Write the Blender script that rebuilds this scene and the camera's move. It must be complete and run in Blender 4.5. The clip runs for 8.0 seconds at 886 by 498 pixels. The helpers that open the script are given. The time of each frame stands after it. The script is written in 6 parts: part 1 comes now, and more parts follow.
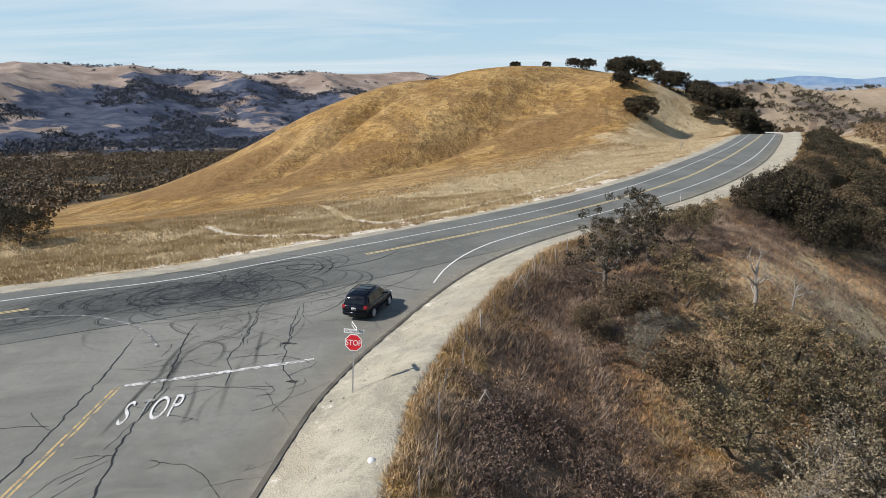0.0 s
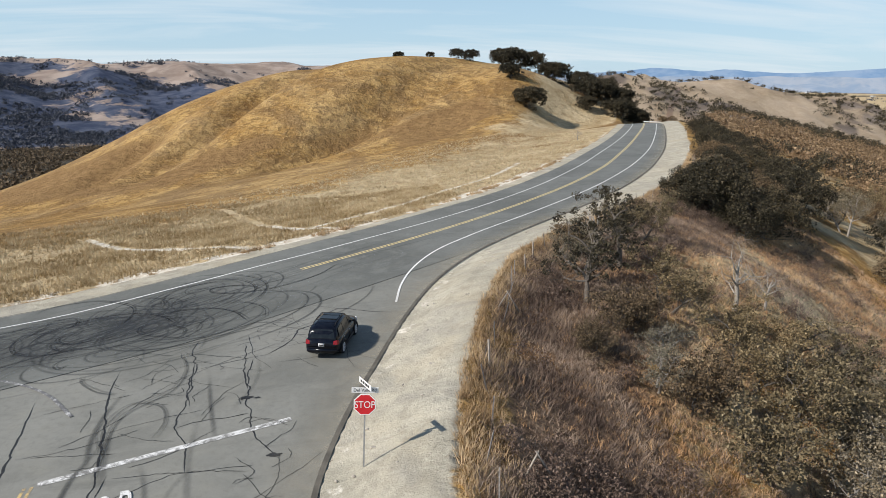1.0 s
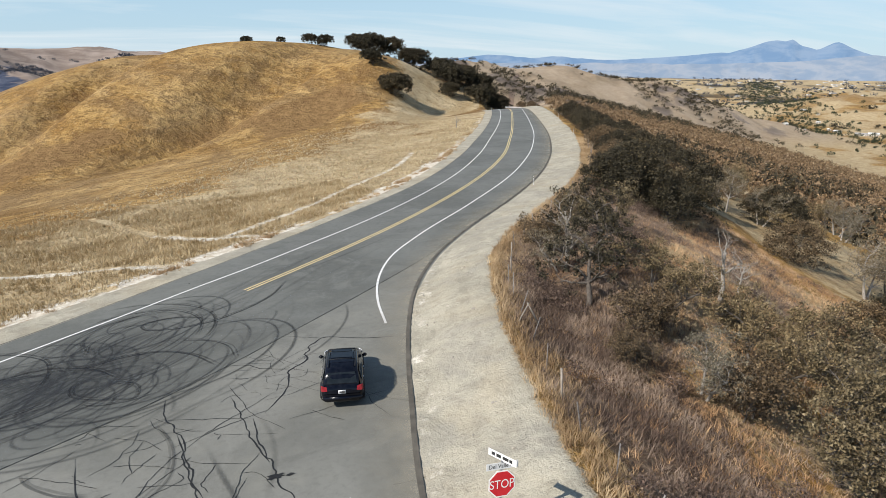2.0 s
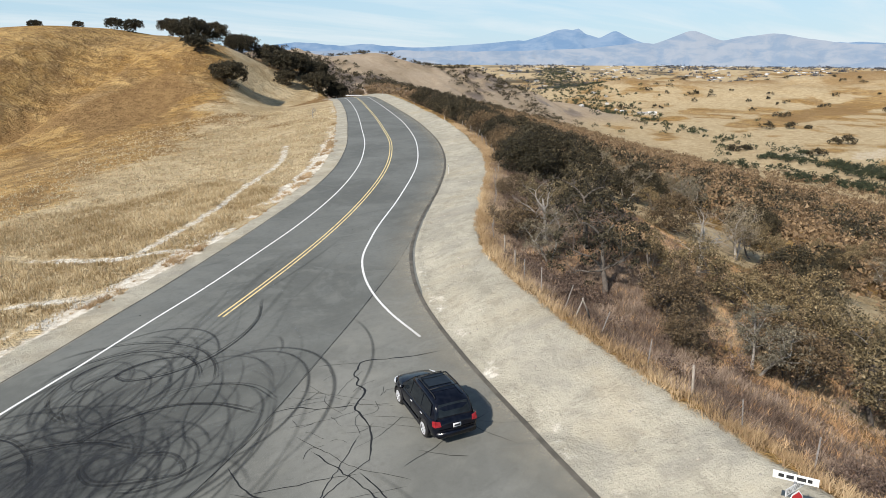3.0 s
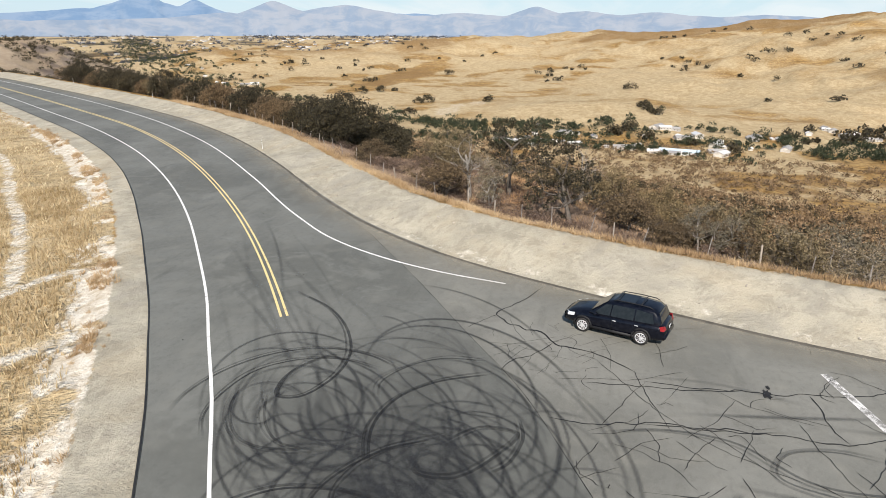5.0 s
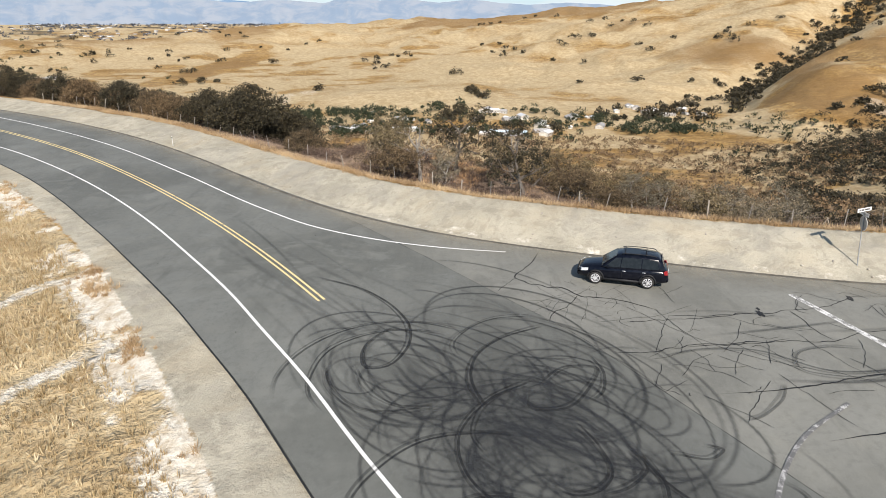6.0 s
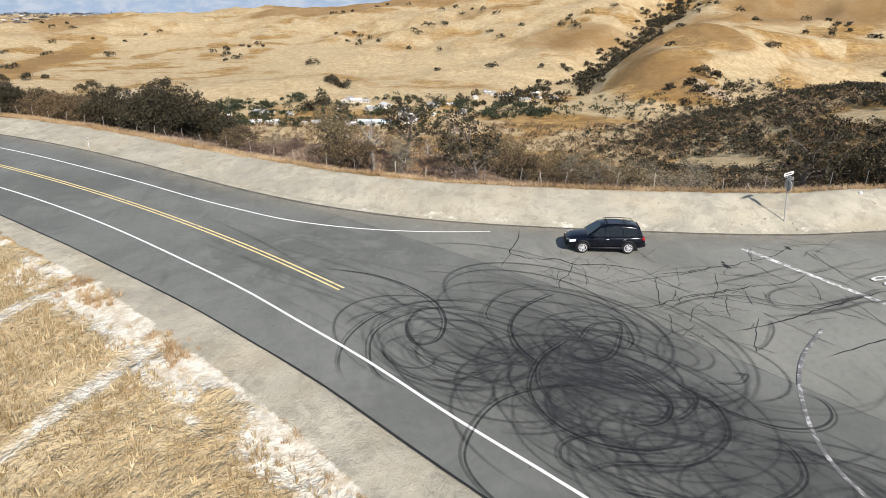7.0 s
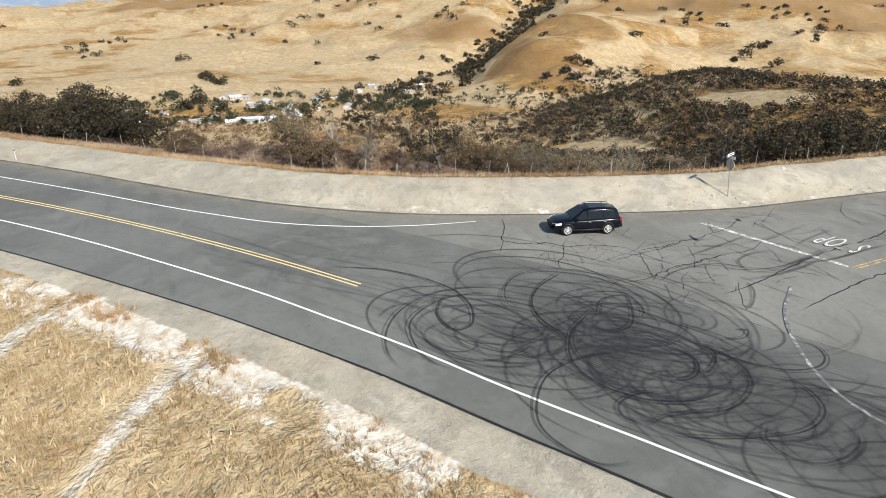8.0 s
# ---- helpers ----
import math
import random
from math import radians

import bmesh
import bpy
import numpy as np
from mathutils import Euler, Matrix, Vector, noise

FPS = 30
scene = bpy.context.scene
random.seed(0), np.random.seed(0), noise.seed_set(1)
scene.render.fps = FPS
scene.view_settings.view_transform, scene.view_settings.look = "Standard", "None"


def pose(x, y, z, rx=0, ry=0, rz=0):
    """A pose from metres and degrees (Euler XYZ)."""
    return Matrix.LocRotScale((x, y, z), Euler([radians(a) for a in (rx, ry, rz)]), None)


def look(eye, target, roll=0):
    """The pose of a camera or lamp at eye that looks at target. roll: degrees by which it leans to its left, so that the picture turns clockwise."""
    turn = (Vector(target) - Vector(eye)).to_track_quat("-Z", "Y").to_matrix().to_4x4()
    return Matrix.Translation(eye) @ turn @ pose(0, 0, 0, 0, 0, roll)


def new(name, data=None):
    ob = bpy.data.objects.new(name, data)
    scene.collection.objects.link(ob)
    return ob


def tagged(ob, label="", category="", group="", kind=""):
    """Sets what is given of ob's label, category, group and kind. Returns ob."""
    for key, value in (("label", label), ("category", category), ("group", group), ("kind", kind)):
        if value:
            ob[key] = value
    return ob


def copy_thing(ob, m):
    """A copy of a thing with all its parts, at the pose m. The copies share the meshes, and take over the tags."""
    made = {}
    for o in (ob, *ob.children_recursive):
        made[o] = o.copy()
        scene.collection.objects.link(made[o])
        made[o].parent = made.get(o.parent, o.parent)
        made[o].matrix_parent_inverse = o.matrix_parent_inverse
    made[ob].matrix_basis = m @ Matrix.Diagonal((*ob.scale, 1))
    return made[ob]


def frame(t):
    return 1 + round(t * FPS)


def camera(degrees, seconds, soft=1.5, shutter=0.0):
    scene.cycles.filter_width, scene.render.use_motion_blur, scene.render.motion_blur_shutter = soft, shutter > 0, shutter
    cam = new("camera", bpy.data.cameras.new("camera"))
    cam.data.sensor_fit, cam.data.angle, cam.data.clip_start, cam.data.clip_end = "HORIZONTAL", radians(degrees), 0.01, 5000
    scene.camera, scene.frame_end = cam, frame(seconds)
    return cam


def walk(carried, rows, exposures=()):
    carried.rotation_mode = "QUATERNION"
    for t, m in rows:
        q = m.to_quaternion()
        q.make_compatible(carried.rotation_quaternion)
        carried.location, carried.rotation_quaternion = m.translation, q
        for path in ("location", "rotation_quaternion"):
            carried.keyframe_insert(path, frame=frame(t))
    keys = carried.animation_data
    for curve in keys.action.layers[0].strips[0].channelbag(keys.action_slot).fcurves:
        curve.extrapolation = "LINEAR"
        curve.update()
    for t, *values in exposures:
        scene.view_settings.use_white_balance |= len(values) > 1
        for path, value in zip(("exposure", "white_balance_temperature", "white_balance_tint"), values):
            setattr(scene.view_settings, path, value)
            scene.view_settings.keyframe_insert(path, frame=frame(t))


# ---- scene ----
cam = camera(68.71, 8.0, soft=0.65)
PATH = [
    (0, (0.369, -0.581, 14.350), (0.363, 1.358, 13.858), 0.23),
    (0.5, (-2.062, 2.517, 14.275), (-1.895, 4.445, 13.772), 0.37),
    (1, (-4.801, 5.863, 14.215), (-4.441, 7.762, 13.699), 0.42),
    (1.5, (-7.926, 9.431, 14.120), (-7.352, 11.272, 13.589), 0.43),
    (1.7, (-9.239, 10.911, 14.098), (-8.579, 12.721, 13.559), 0.44),
    (2.8, (-17.093, 19.958, 13.775), (-15.938, 21.486, 13.201), 0.21),
    (3, (-18.624, 21.672, 13.709), (-17.383, 23.128, 13.129), 0.19),
    (3.5, (-22.415, 25.969, 13.589), (-20.973, 27.218, 12.988), 0.22),
    (4, (-26.104, 30.345, 13.511), (-24.492, 31.356, 12.892), 0.27),
    (4.5, (-29.449, 34.931, 13.431), (-27.712, 35.690, 12.794), 0.28),
    (5, (-32.252, 39.426, 13.352), (-30.430, 39.927, 12.697), 0.34),
    (5.2, (-33.245, 41.216, 13.332), (-31.400, 41.612, 12.671), 0.37),
    (6.3, (-37.212, 50.551, 13.737), (-35.341, 50.436, 13.041), 0.32),
    (6.5, (-37.526, 52.072, 13.806), (-35.664, 51.875, 13.103), 0.33),
    (7, (-37.981, 55.734, 13.972), (-36.154, 55.346, 13.259), 0.36),
    (7.2, (-38.038, 57.127, 14.055), (-36.229, 56.670, 13.334), 0.35),
    (7.5, (-38.044, 59.161, 14.212), (-36.265, 58.603, 13.488), 0.33),
    (8, (-37.791, 62.436, 14.533), (-36.070, 61.728, 13.801), 0.24),
]
walk(cam, [(t, look(eye, target, roll)) for t, eye, target, roll in PATH], [(0, 0.14, 6540, 11), (3, 0.22, 6600, 10), (5, 0.32, 6850, 12), (8, 0.38, 6620, 11)])

# ---- light ----
SUN_FROM = Vector((-0.757, -0.171, 0.63)).normalized()
sun = new("sun", bpy.data.lights.new("sun", "SUN"))
sun.data.energy, sun.data.angle, sun.data.color = 5.0, radians(0.55), (1.0, 0.95, 0.88)
sun.matrix_world = look((0, 0, 60), Vector((0, 0, 60)) - SUN_FROM)


def node_world():
    world = bpy.data.worlds.new("sky")
    scene.world = world
    world.use_nodes = True
    nt = world.node_tree
    nt.nodes.clear()
    out, bg = nt.nodes.new("ShaderNodeOutputWorld"), nt.nodes.new("ShaderNodeBackground")
    sky, co = nt.nodes.new("ShaderNodeTexSky"), nt.nodes.new("ShaderNodeTexCoord")
    sky.sky_type, sky.sun_disc = "NISHITA", False
    sky.sun_elevation = math.asin(SUN_FROM.z)
    sky.sun_rotation = math.atan2(SUN_FROM.x, SUN_FROM.y) % (2 * math.pi)
    sky.air_density, sky.dust_density, sky.ozone_density = 1.0, 0.1, 3.0
    # thin high cloud, in long streaks that lie flat over the whole dome
    sep, div, flat = nt.nodes.new("ShaderNodeSeparateXYZ"), nt.nodes.new("ShaderNodeMath"), nt.nodes.new("ShaderNodeVectorMath")
    add = nt.nodes.new("ShaderNodeMath")
    add.operation, add.inputs[1].default_value = "ADD", 0.12
    div.operation, div.inputs[0].default_value = "DIVIDE", 1.0
    flat.operation = "SCALE"
    turn = nt.nodes.new("ShaderNodeMapping")
    turn.inputs["Rotation"].default_value = (0, 0, radians(20))
    turn.inputs["Scale"].default_value = (0.35, 1.1, 0.4)
    cloud, ramp = nt.nodes.new("ShaderNodeTexNoise"), nt.nodes.new("ShaderNodeValToRGB")
    cloud.inputs["Scale"].default_value, cloud.inputs["Detail"].default_value = 0.9, 7
    cloud.inputs["Roughness"].default_value, cloud.inputs["Distortion"].default_value = 0.58, 0.5
    ramp.color_ramp.elements[0].position, ramp.color_ramp.elements[1].position = 0.44, 0.64
    ramp.color_ramp.elements[0].color, ramp.color_ramp.elements[1].color = (0.0,) * 3 + (1,), (0.8,) * 3 + (1,)
    mix = nt.nodes.new("ShaderNodeMixRGB")
    mix.inputs[2].default_value = (7.0, 7.7, 8.1, 1)
    veil = nt.nodes.new("ShaderNodeMixRGB")
    veil.inputs[2].default_value = (4.2, 6.1, 7.7, 1)
    # haze lies thick along the horizon and thins out upwards, and the cloud with it
    low, less = nt.nodes.new("ShaderNodeMapRange"), nt.nodes.new("ShaderNodeMath")
    low.interpolation_type, less.operation = "SMOOTHSTEP", "MULTIPLY"
    for k, v in enumerate((0.42, 0.0, 0.10, 0.80)):
        low.inputs[k + 1].default_value = v
    bg.inputs[1].default_value = 0.1
    ln = nt.links.new
    ln(co.outputs["Generated"], sep.inputs[0])
    ln(sep.outputs["Z"], add.inputs[0])
    ln(add.outputs[0], div.inputs[1])
    ln(co.outputs["Generated"], flat.inputs[0])
    ln(div.outputs[0], flat.inputs["Scale"])
    ln(flat.outputs[0], turn.inputs[0])
    ln(turn.outputs[0], cloud.inputs["Vector"])
    ln(cloud.outputs[0], ramp.inputs[0])
    ln(sep.outputs["Z"], low.inputs[0])
    ln(low.outputs[0], veil.inputs[0])
    ln(ramp.outputs[0], less.inputs[0])
    ln(low.outputs[0], less.inputs[1])
    ln(less.outputs[0], mix.inputs[0])
    ln(sky.outputs[0], veil.inputs[1])
    ln(veil.outputs[0], mix.inputs[1])
    ln(mix.outputs[0], bg.inputs[0])
    ln(bg.outputs[0], out.inputs[0])


node_world()

# ---- lie of the land ----
# (numpy only, so that things can ask for the height under them)


def curve(points, n):
    """n points along a smooth line through the given ones, evenly spaced."""
    p = np.array(points, float)
    k = np.r_[0, np.cumsum(np.hypot(*np.diff(p, axis=0).T))]
    slope = np.diff(p, axis=0) / np.diff(k)[:, None]
    h = np.diff(k)[:, None]
    tan = np.vstack([slope[:1], (slope[:-1] * h[1:] + slope[1:] * h[:-1]) / (h[1:] + h[:-1]), slope[-1:]])
    t = np.linspace(0, 1, 24, endpoint=False)[:, None]
    out = [(2 * t**3 - 3 * t**2 + 1) * a + (t**3 - 2 * t**2 + t) * d * u + (3 * t**2 - 2 * t**3) * b + (t**3 - t**2) * d * v for a, b, u, v, d in zip(p, p[1:], tan, tan[1:], h[:, 0])]
    q = np.vstack(out + [p[-1:]])
    s = np.r_[0, np.cumsum(np.hypot(*np.diff(q, axis=0).T))]
    u = np.linspace(0, s[-1], n)
    return np.stack([np.interp(u, s, q[:, 0]), np.interp(u, s, q[:, 1])], 1)


def beside(line):
    """Unit normals to the right of a line."""
    d = np.gradient(line, axis=0)
    d /= np.hypot(*d.T)[:, None]
    return np.stack([d[:, 1], -d[:, 0]], 1)


def off(line, x, y):
    """Signed distance from a line (to its right positive), and the share of its length at the nearest place."""
    x, y = np.asarray(x, float).ravel(), np.asarray(y, float).ravel()
    best, sign, at = np.full(x.shape, 1e18), np.zeros(x.shape), np.zeros(x.shape)
    for i, (a, b) in enumerate(zip(line, line[1:])):
        v = b - a
        k = np.clip(((x - a[0]) * v[0] + (y - a[1]) * v[1]) / (v @ v), 0, 1)
        dx, dy = x - a[0] - k * v[0], y - a[1] - k * v[1]
        d = dx * dx + dy * dy
        near = d < best
        best[near], sign[near], at[near] = d[near], np.sign(dx * v[1] - dy * v[0])[near], (i + k[near]) / (len(line) - 1)
    return np.sqrt(best) * np.where(sign == 0, 1, sign), at


def smooth(a, b, v):
    k = np.clip((v - a) / (b - a), 0, 1)
    return k * k * (3 - 2 * k)


def smax(parts, k):
    m = np.max(parts, axis=0)
    return m + k * np.log(sum(np.exp((p - m) / k) for p in parts))


def waves(x, y, scale, seed, octaves=4, ridged=False):
    """Value noise of about -1 to 1."""
    total, amp, norm = 0, 1.0, 0
    for o in range(octaves):
        u, v = x / scale * 2**o + 13.7 * seed + 5.1 * o, y / scale * 2**o - 7.3 * seed + 3.3 * o
        i, j = np.floor(u), np.floor(v)
        f, g = u - i, v - j
        f, g = f * f * (3 - 2 * f), g * g * (3 - 2 * g)

        def corner(a, b):
            h = np.sin((i + a) * 127.1 + (j + b) * 311.7 + seed * 74.7 + o * 19.19) * 43758.5453
            return (h - np.floor(h)) * 2 - 1

        w = (corner(0, 0) * (1 - f) + corner(1, 0) * f) * (1 - g) + (corner(0, 1) * (1 - f) + corner(1, 1) * f) * g
        total, norm, amp = total + amp * (1 - 2 * np.abs(w) if ridged else w), norm + amp, amp * 0.5
    return total / norm


# the main road's centre line, from the west over the junction to the crest in the north, and down behind it
CENTRE = curve([(-120.0, -22.0), (-60.0, 19.5), (-26.87, 41.57), (-7.46, 53.85), (5.16, 63.7), (15.11, 72.9), (26.11, 84.67), (37.04, 98.75), (51.51, 121.39), (73.75, 158.8), (96.7, 199.8), (118.0, 245.0), (150.0, 300.0)], 240)
# the south-east edge of the paving: along the side road, round the corner and up the main road
GUTTER = curve([(-23.41, -90.11), (-12.4, -30.09), (-7.45, 7.91), (-6.12, 18.91), (-5.26, 26.37), (-4.13, 30.73), (-2.33, 36.1), (-0.41, 41.43), (3.31, 49.59), (7.63, 55.9), (12.98, 61.72), (22.53, 70.77), (31.49, 80.15), (41.74, 93.05), (54.21, 111.66), (79.2, 154.7), (101.6, 197.0), (123.0, 243.0), (155.0, 297.0)], 260)
# the north edge line, the seam where the main road's asphalt ends, and the joint between new and old asphalt
WHITE = curve([(-120.0, -18.0), (-62.0, 24.0), (-30.37, 43.27), (-26.76, 45.5), (-21.8, 48.41), (-17.45, 51.33), (-13.52, 53.87), (-9.33, 56.86), (-6.26, 59.01), (-0.27, 63.71), (5.65, 68.6), (11.71, 74.18), (23.61, 87.15), (33.57, 100.51), (48.6, 123.93), (72.47, 163.02), (94.0, 202.0), (115.0, 247.0), (147.0, 302.0)], 240)
JOINT = curve([(-115.94, -29.08), (-56.94, 13.42), (-24.95, 34.21), (-14.57, 39.85), (-10.42, 42.23), (-6.11, 45.54), (-2.23, 48.47), (2.66, 52.38), (7.17, 56.13), (12.75, 61.66), (22.32, 70.78), (31.27, 80.26), (41.55, 93.14), (54.07, 111.73), (79.0, 154.8), (101.4, 197.1), (122.8, 243.1), (154.8, 297.1)], 240)
# how far the black seam lies outside the north edge line, by metres along it
SEAM_GAP = np.interp(np.r_[0, np.cumsum(np.hypot(*np.diff(WHITE, axis=0).T))], [100, 124, 132, 140, 148, 156, 164, 172, 180, 200, 230], [2.3, 2.27, 2.5, 2.85, 3.1, 3.25, 3.1, 2.9, 2.8, 2.7, 2.5])
# the spine on which the roads run, longer than the roads
SPINE_E = np.vstack([[(-60, -400)], GUTTER[::8], [(300, 600), (560, 1000)]])
SPINE_W = np.vstack([[(-700, -330), (-300, -120)], CENTRE[::8]])


def road_z(x, y):
    far = np.clip(y - 190, 0, None)
    return 0.36 + 0.03 * (np.clip(x, -90, 140) + 6.6) - 0.02 * (np.clip(y, -20, 230) - 30.7) - 0.0022 * far**2 / (1 + far / 60) - 0.36 * np.exp(-((x + 21) ** 2 + (y - 49) ** 2) / 64) - 0.08 * np.exp(-((x + 12) ** 2 + (y - 53) ** 2) / 80) + 0.27 * np.exp(-((((x - 33) * 0.65 + (y - 94) * 0.76) / 36) ** 2))


def bump(x, y, cx, cy, height, along, across, heading, sharp=1.0):
    """A rounded hill; heading: degrees of its long axis, from +x."""
    c, s = math.cos(radians(heading)), math.sin(radians(heading))
    u, v = (x - cx) * c + (y - cy) * s, -(x - cx) * s + (y - cy) * c
    return height * np.exp(-(((u / along) ** 2 + (v / across) ** 2) ** sharp))


def ridge(x, y, points, tops, widths, floor, blend=0):
    """A range of hills: a spine with heights along it that falls to the floor on both sides."""
    line = curve(points, 60)
    d, at = off(line, x, y)
    k = np.linspace(0, 1, len(tops))
    if blend:  # average the heights and widths of the near parts of the line
        share, total = np.zeros(len(x)), np.zeros(len(x))
        for c, u in zip(line[::2], np.linspace(0, 1, 60)[::2]):
            w = np.exp((np.abs(d) - np.hypot(x - c[0], y - c[1])) / blend)
            share, total = share + w, total + w * u
        at = total / share
    top, wide = np.interp(at, k, tops), np.interp(at, k, widths)
    return floor + (top - floor) * np.exp(-((np.abs(d) / wide) ** 1.7))


# the golden hill beside the road: centre, height, half length, half width, heading
HILL = (6, 354, 40.1, 116, 110, 35)
KNOLL = (71, 217, 13.2, 66, 20, 84)
SHOULDER = (102, 349, 2.9, 44, 80, 28)


def land(x, y):
    """Height of the ground, and masks for what covers it."""
    shape = np.shape(x)
    x, y = np.asarray(x, float).ravel(), np.asarray(y, float).ravel()
    r = np.hypot(x, y - 40)
    far_s, _ = off(SPINE_E, x, y)
    far_c, _ = off(SPINE_W, x, y)
    ds, dc, near = far_s.copy(), far_c.copy(), (r < 420) & (np.minimum(np.abs(far_s), np.abs(far_c)) < 90)
    ds[near] = off(GUTTER, x[near], y[near])[0]
    dc[near] = off(WHITE, x[near], y[near])[0] - 3.6
    right = (ds > 0) | (far_s > 60)
    # wide country
    floor = -148 + 85 * smooth(1500, 4300, r) + 28 * smooth(200, -900, x)
    east = np.interp(np.abs(far_s), [0, 5, 9, 30, 60, 110, 200, 350, 500, 650, 745, 900], [1.2, 1.2, -1.2, -10, -20, -34, -56, -90, -122, -144, -151, -172])
    west = np.interp(np.abs(far_c), [0, 8, 14, 35, 60, 120, 200, 400, 900, 1500, 2000], [0, 0, -0.7, -2.8, -6.5, -17, -29, -60, -92, -115, -160])
    spine = np.where(far_s > 0, east, west)
    behind = np.clip(y - 190, 0, None)
    spine = spine - 0.0022 * behind**2 / (1 + behind / 60) * smooth(-15, -9, far_s) * np.exp(-((np.clip(far_s, 0, None) / 45) ** 2))
    hill = bump(x, y, *HILL, 1.5) + bump(x, y, *KNOLL) + bump(x, y, *SHOULDER)
    hill = hill - (bump(x, y, 8, 240, 9, 85, 11, 52) + bump(x, y, -42, 266, 6, 70, 8, 60) + bump(x, y, 45, 268, 5, 50, 7, 44) + bump(x, y, -75, 250, 4, 50, 7, 66) + bump(x, y, -14, 300, 3, 60, 7, 50)) * smooth(0, 8, hill)
    spine = spine + smooth(26, -14, far_s) * hill
    gold = ridge(x, y, [(1950, 1330), (2350, 950), (2750, 420), (2550, -500), (1750, -1500)], [-95, -45, -8, 70, 190], [260, 480, 900, 900, 800], -150, 220)
    gold = gold + bump(x, y, 1010, -640, 66, 300, 160, -42) + bump(x, y, 1000, 60, 26, 260, 130, 60)
    canyon = off(curve([(840, -223), (1068, -417), (1417, -738), (1947, -1188)], 30), x, y)[0]
    rough = smooth(-146, -100, gold)
    gold = gold + rough * (24 * waves(x, y, 330, 3, 4, True) - 9 + 9 * waves(x, y, 120, 6, 3, True)) - rough * 42 * np.exp(-((canyon / 75) ** 2))
    foot = smooth(-150, -141, gold + 5 * waves(x, y, 90, 23, 3)) * smooth(-80, -128, gold)
    gold = gold + 13 * foot * smooth(-200, 100, y) * smooth(700, 850, x)
    north_line = [(-2600, 900), (-1900, 1500), (-1100, 2150), (-250, 2600), (500, 2900)]
    north = ridge(x, y, north_line, [120, 92, 62, 50, 30], [800, 780, 760, 700, 640], -125)
    # spurs and hollows that run down from the far ridge
    out, along = off(curve(north_line, 60), x, y)
    warp = 0.35 * waves(x, y, 500, 15, 3)
    comb = 1 - np.abs(np.sin(np.pi * (along * 11 + warp + 0.0004 * out))) * 1.5 + 0.7 * waves(x, y, 330, 5, 4, True)
    north = north + smooth(-122, -70, north) * (22 * comb * np.exp(-(((np.abs(out) - 430) / 330) ** 2)) + 16 * waves(x, y, 260, 16, 4, True))
    spur = ridge(x, y, [(150, 640), (290, 850), (473, 1000), (655, 1075), (824, 1085), (1017, 1045), (1130, 1005)], [-64, -20, 0, 7, 2, -30, -95], [150, 200, 250, 280, 280, 240, 180], -148)
    spur = spur + smooth(-140, -60, spur) * (13 * waves(x, y, 240, 8, 4, True) + 9 * waves(x, y, 110, 18, 3, True))
    south = ridge(x, y, [(0, -420), (230, -380), (420, -420), (700, -620)], [-24, -44, -60, -125], [150, 150, 170, 170], -150)
    z = smax([floor, spine, gold, north, spur, south], 5.0)
    z = z + smooth(30, 160, r) * 2.2 * waves(x, y, 90, 11, 4) + smooth(300, 900, r) * 4 * waves(x, y, 260, 12, 3)
    # close to the roads
    zr = road_z(x, y)
    tall = 1.0 - 0.62 * smooth(45, 75, y)
    bank = np.interp(ds, [0, 0.18, 0.45, 0.8, 1.2, 2.5, 4.2, 5.0, 6.5, 9, 16, 30], [-0.03, -0.03, 0.09, 0.10, 0.24, 0.75, 1.22, 1.25, 0.45, -1.1, -4.6, -10.0])
    bank = np.where(bank > 0, bank * tall, bank) + 0.10 * waves(x, y, 3.0, 21, 3) * smooth(0.8, 3, ds)
    side = np.interp(-dc, [0, 6, 8.0, 8.5, 9.6, 14, 30], [0, 0, -0.05, -0.08, -0.22, -0.62, -2.2]) + 0.12 * waves(x, y, 3.4, 22, 3) * smooth(8.2, 9.5, -dc)
    near_e, near_w = smooth(34, 12, ds) * smooth(330, 292, y), smooth(60, 20, -dc) * smooth(262, 222, y)
    z = np.where(ds > 0, z * (1 - near_e) + (zr + bank) * near_e, z)
    z = z + np.where(ds > 6, bump(x, y, 24, 46.5, 4.6, 17, 10, 50), 0) * smooth(6, 12, ds)
    paved_w = (dc > -6.1) & (ds < 0)
    left = (dc <= 0) & (ds <= 0)
    z = np.where(left, z * (1 - near_w) + (zr + side) * near_w, z)
    # between the two roads, in the south-west corner
    corner = (dc > 0) & (ds <= 0)
    inner = smooth(5, 30, np.minimum(dc, np.clip(-ds - 14, 0, None)))
    z = np.where(corner, (zr - 0.3 * inner) * (1 - inner) + (zr - 1.5) * inner, z)
    z = np.where(paved_w & (inner < 0.5), np.minimum(z, zr - 0.05 - 0.12 * smooth(0.1, 0.8, np.minimum(-ds, dc + 6.1))), z)
    masks = {"ds": ds, "dc": dc, "gold": gold, "north": north, "spur": spur, "r": r, "floor": floor, "spine": spine, "hill": hill, "south": south, "inner": inner}
    return z.reshape(shape), {k: np.broadcast_to(v, x.shape).reshape(shape) for k, v in masks.items()}


NEAR_X, NEAR_Y = np.arange(-70, 181, 1.25), np.arange(-80, 372, 1.25)
NEAR_Z = land(*np.meshgrid(NEAR_X, NEAR_Y))[0]


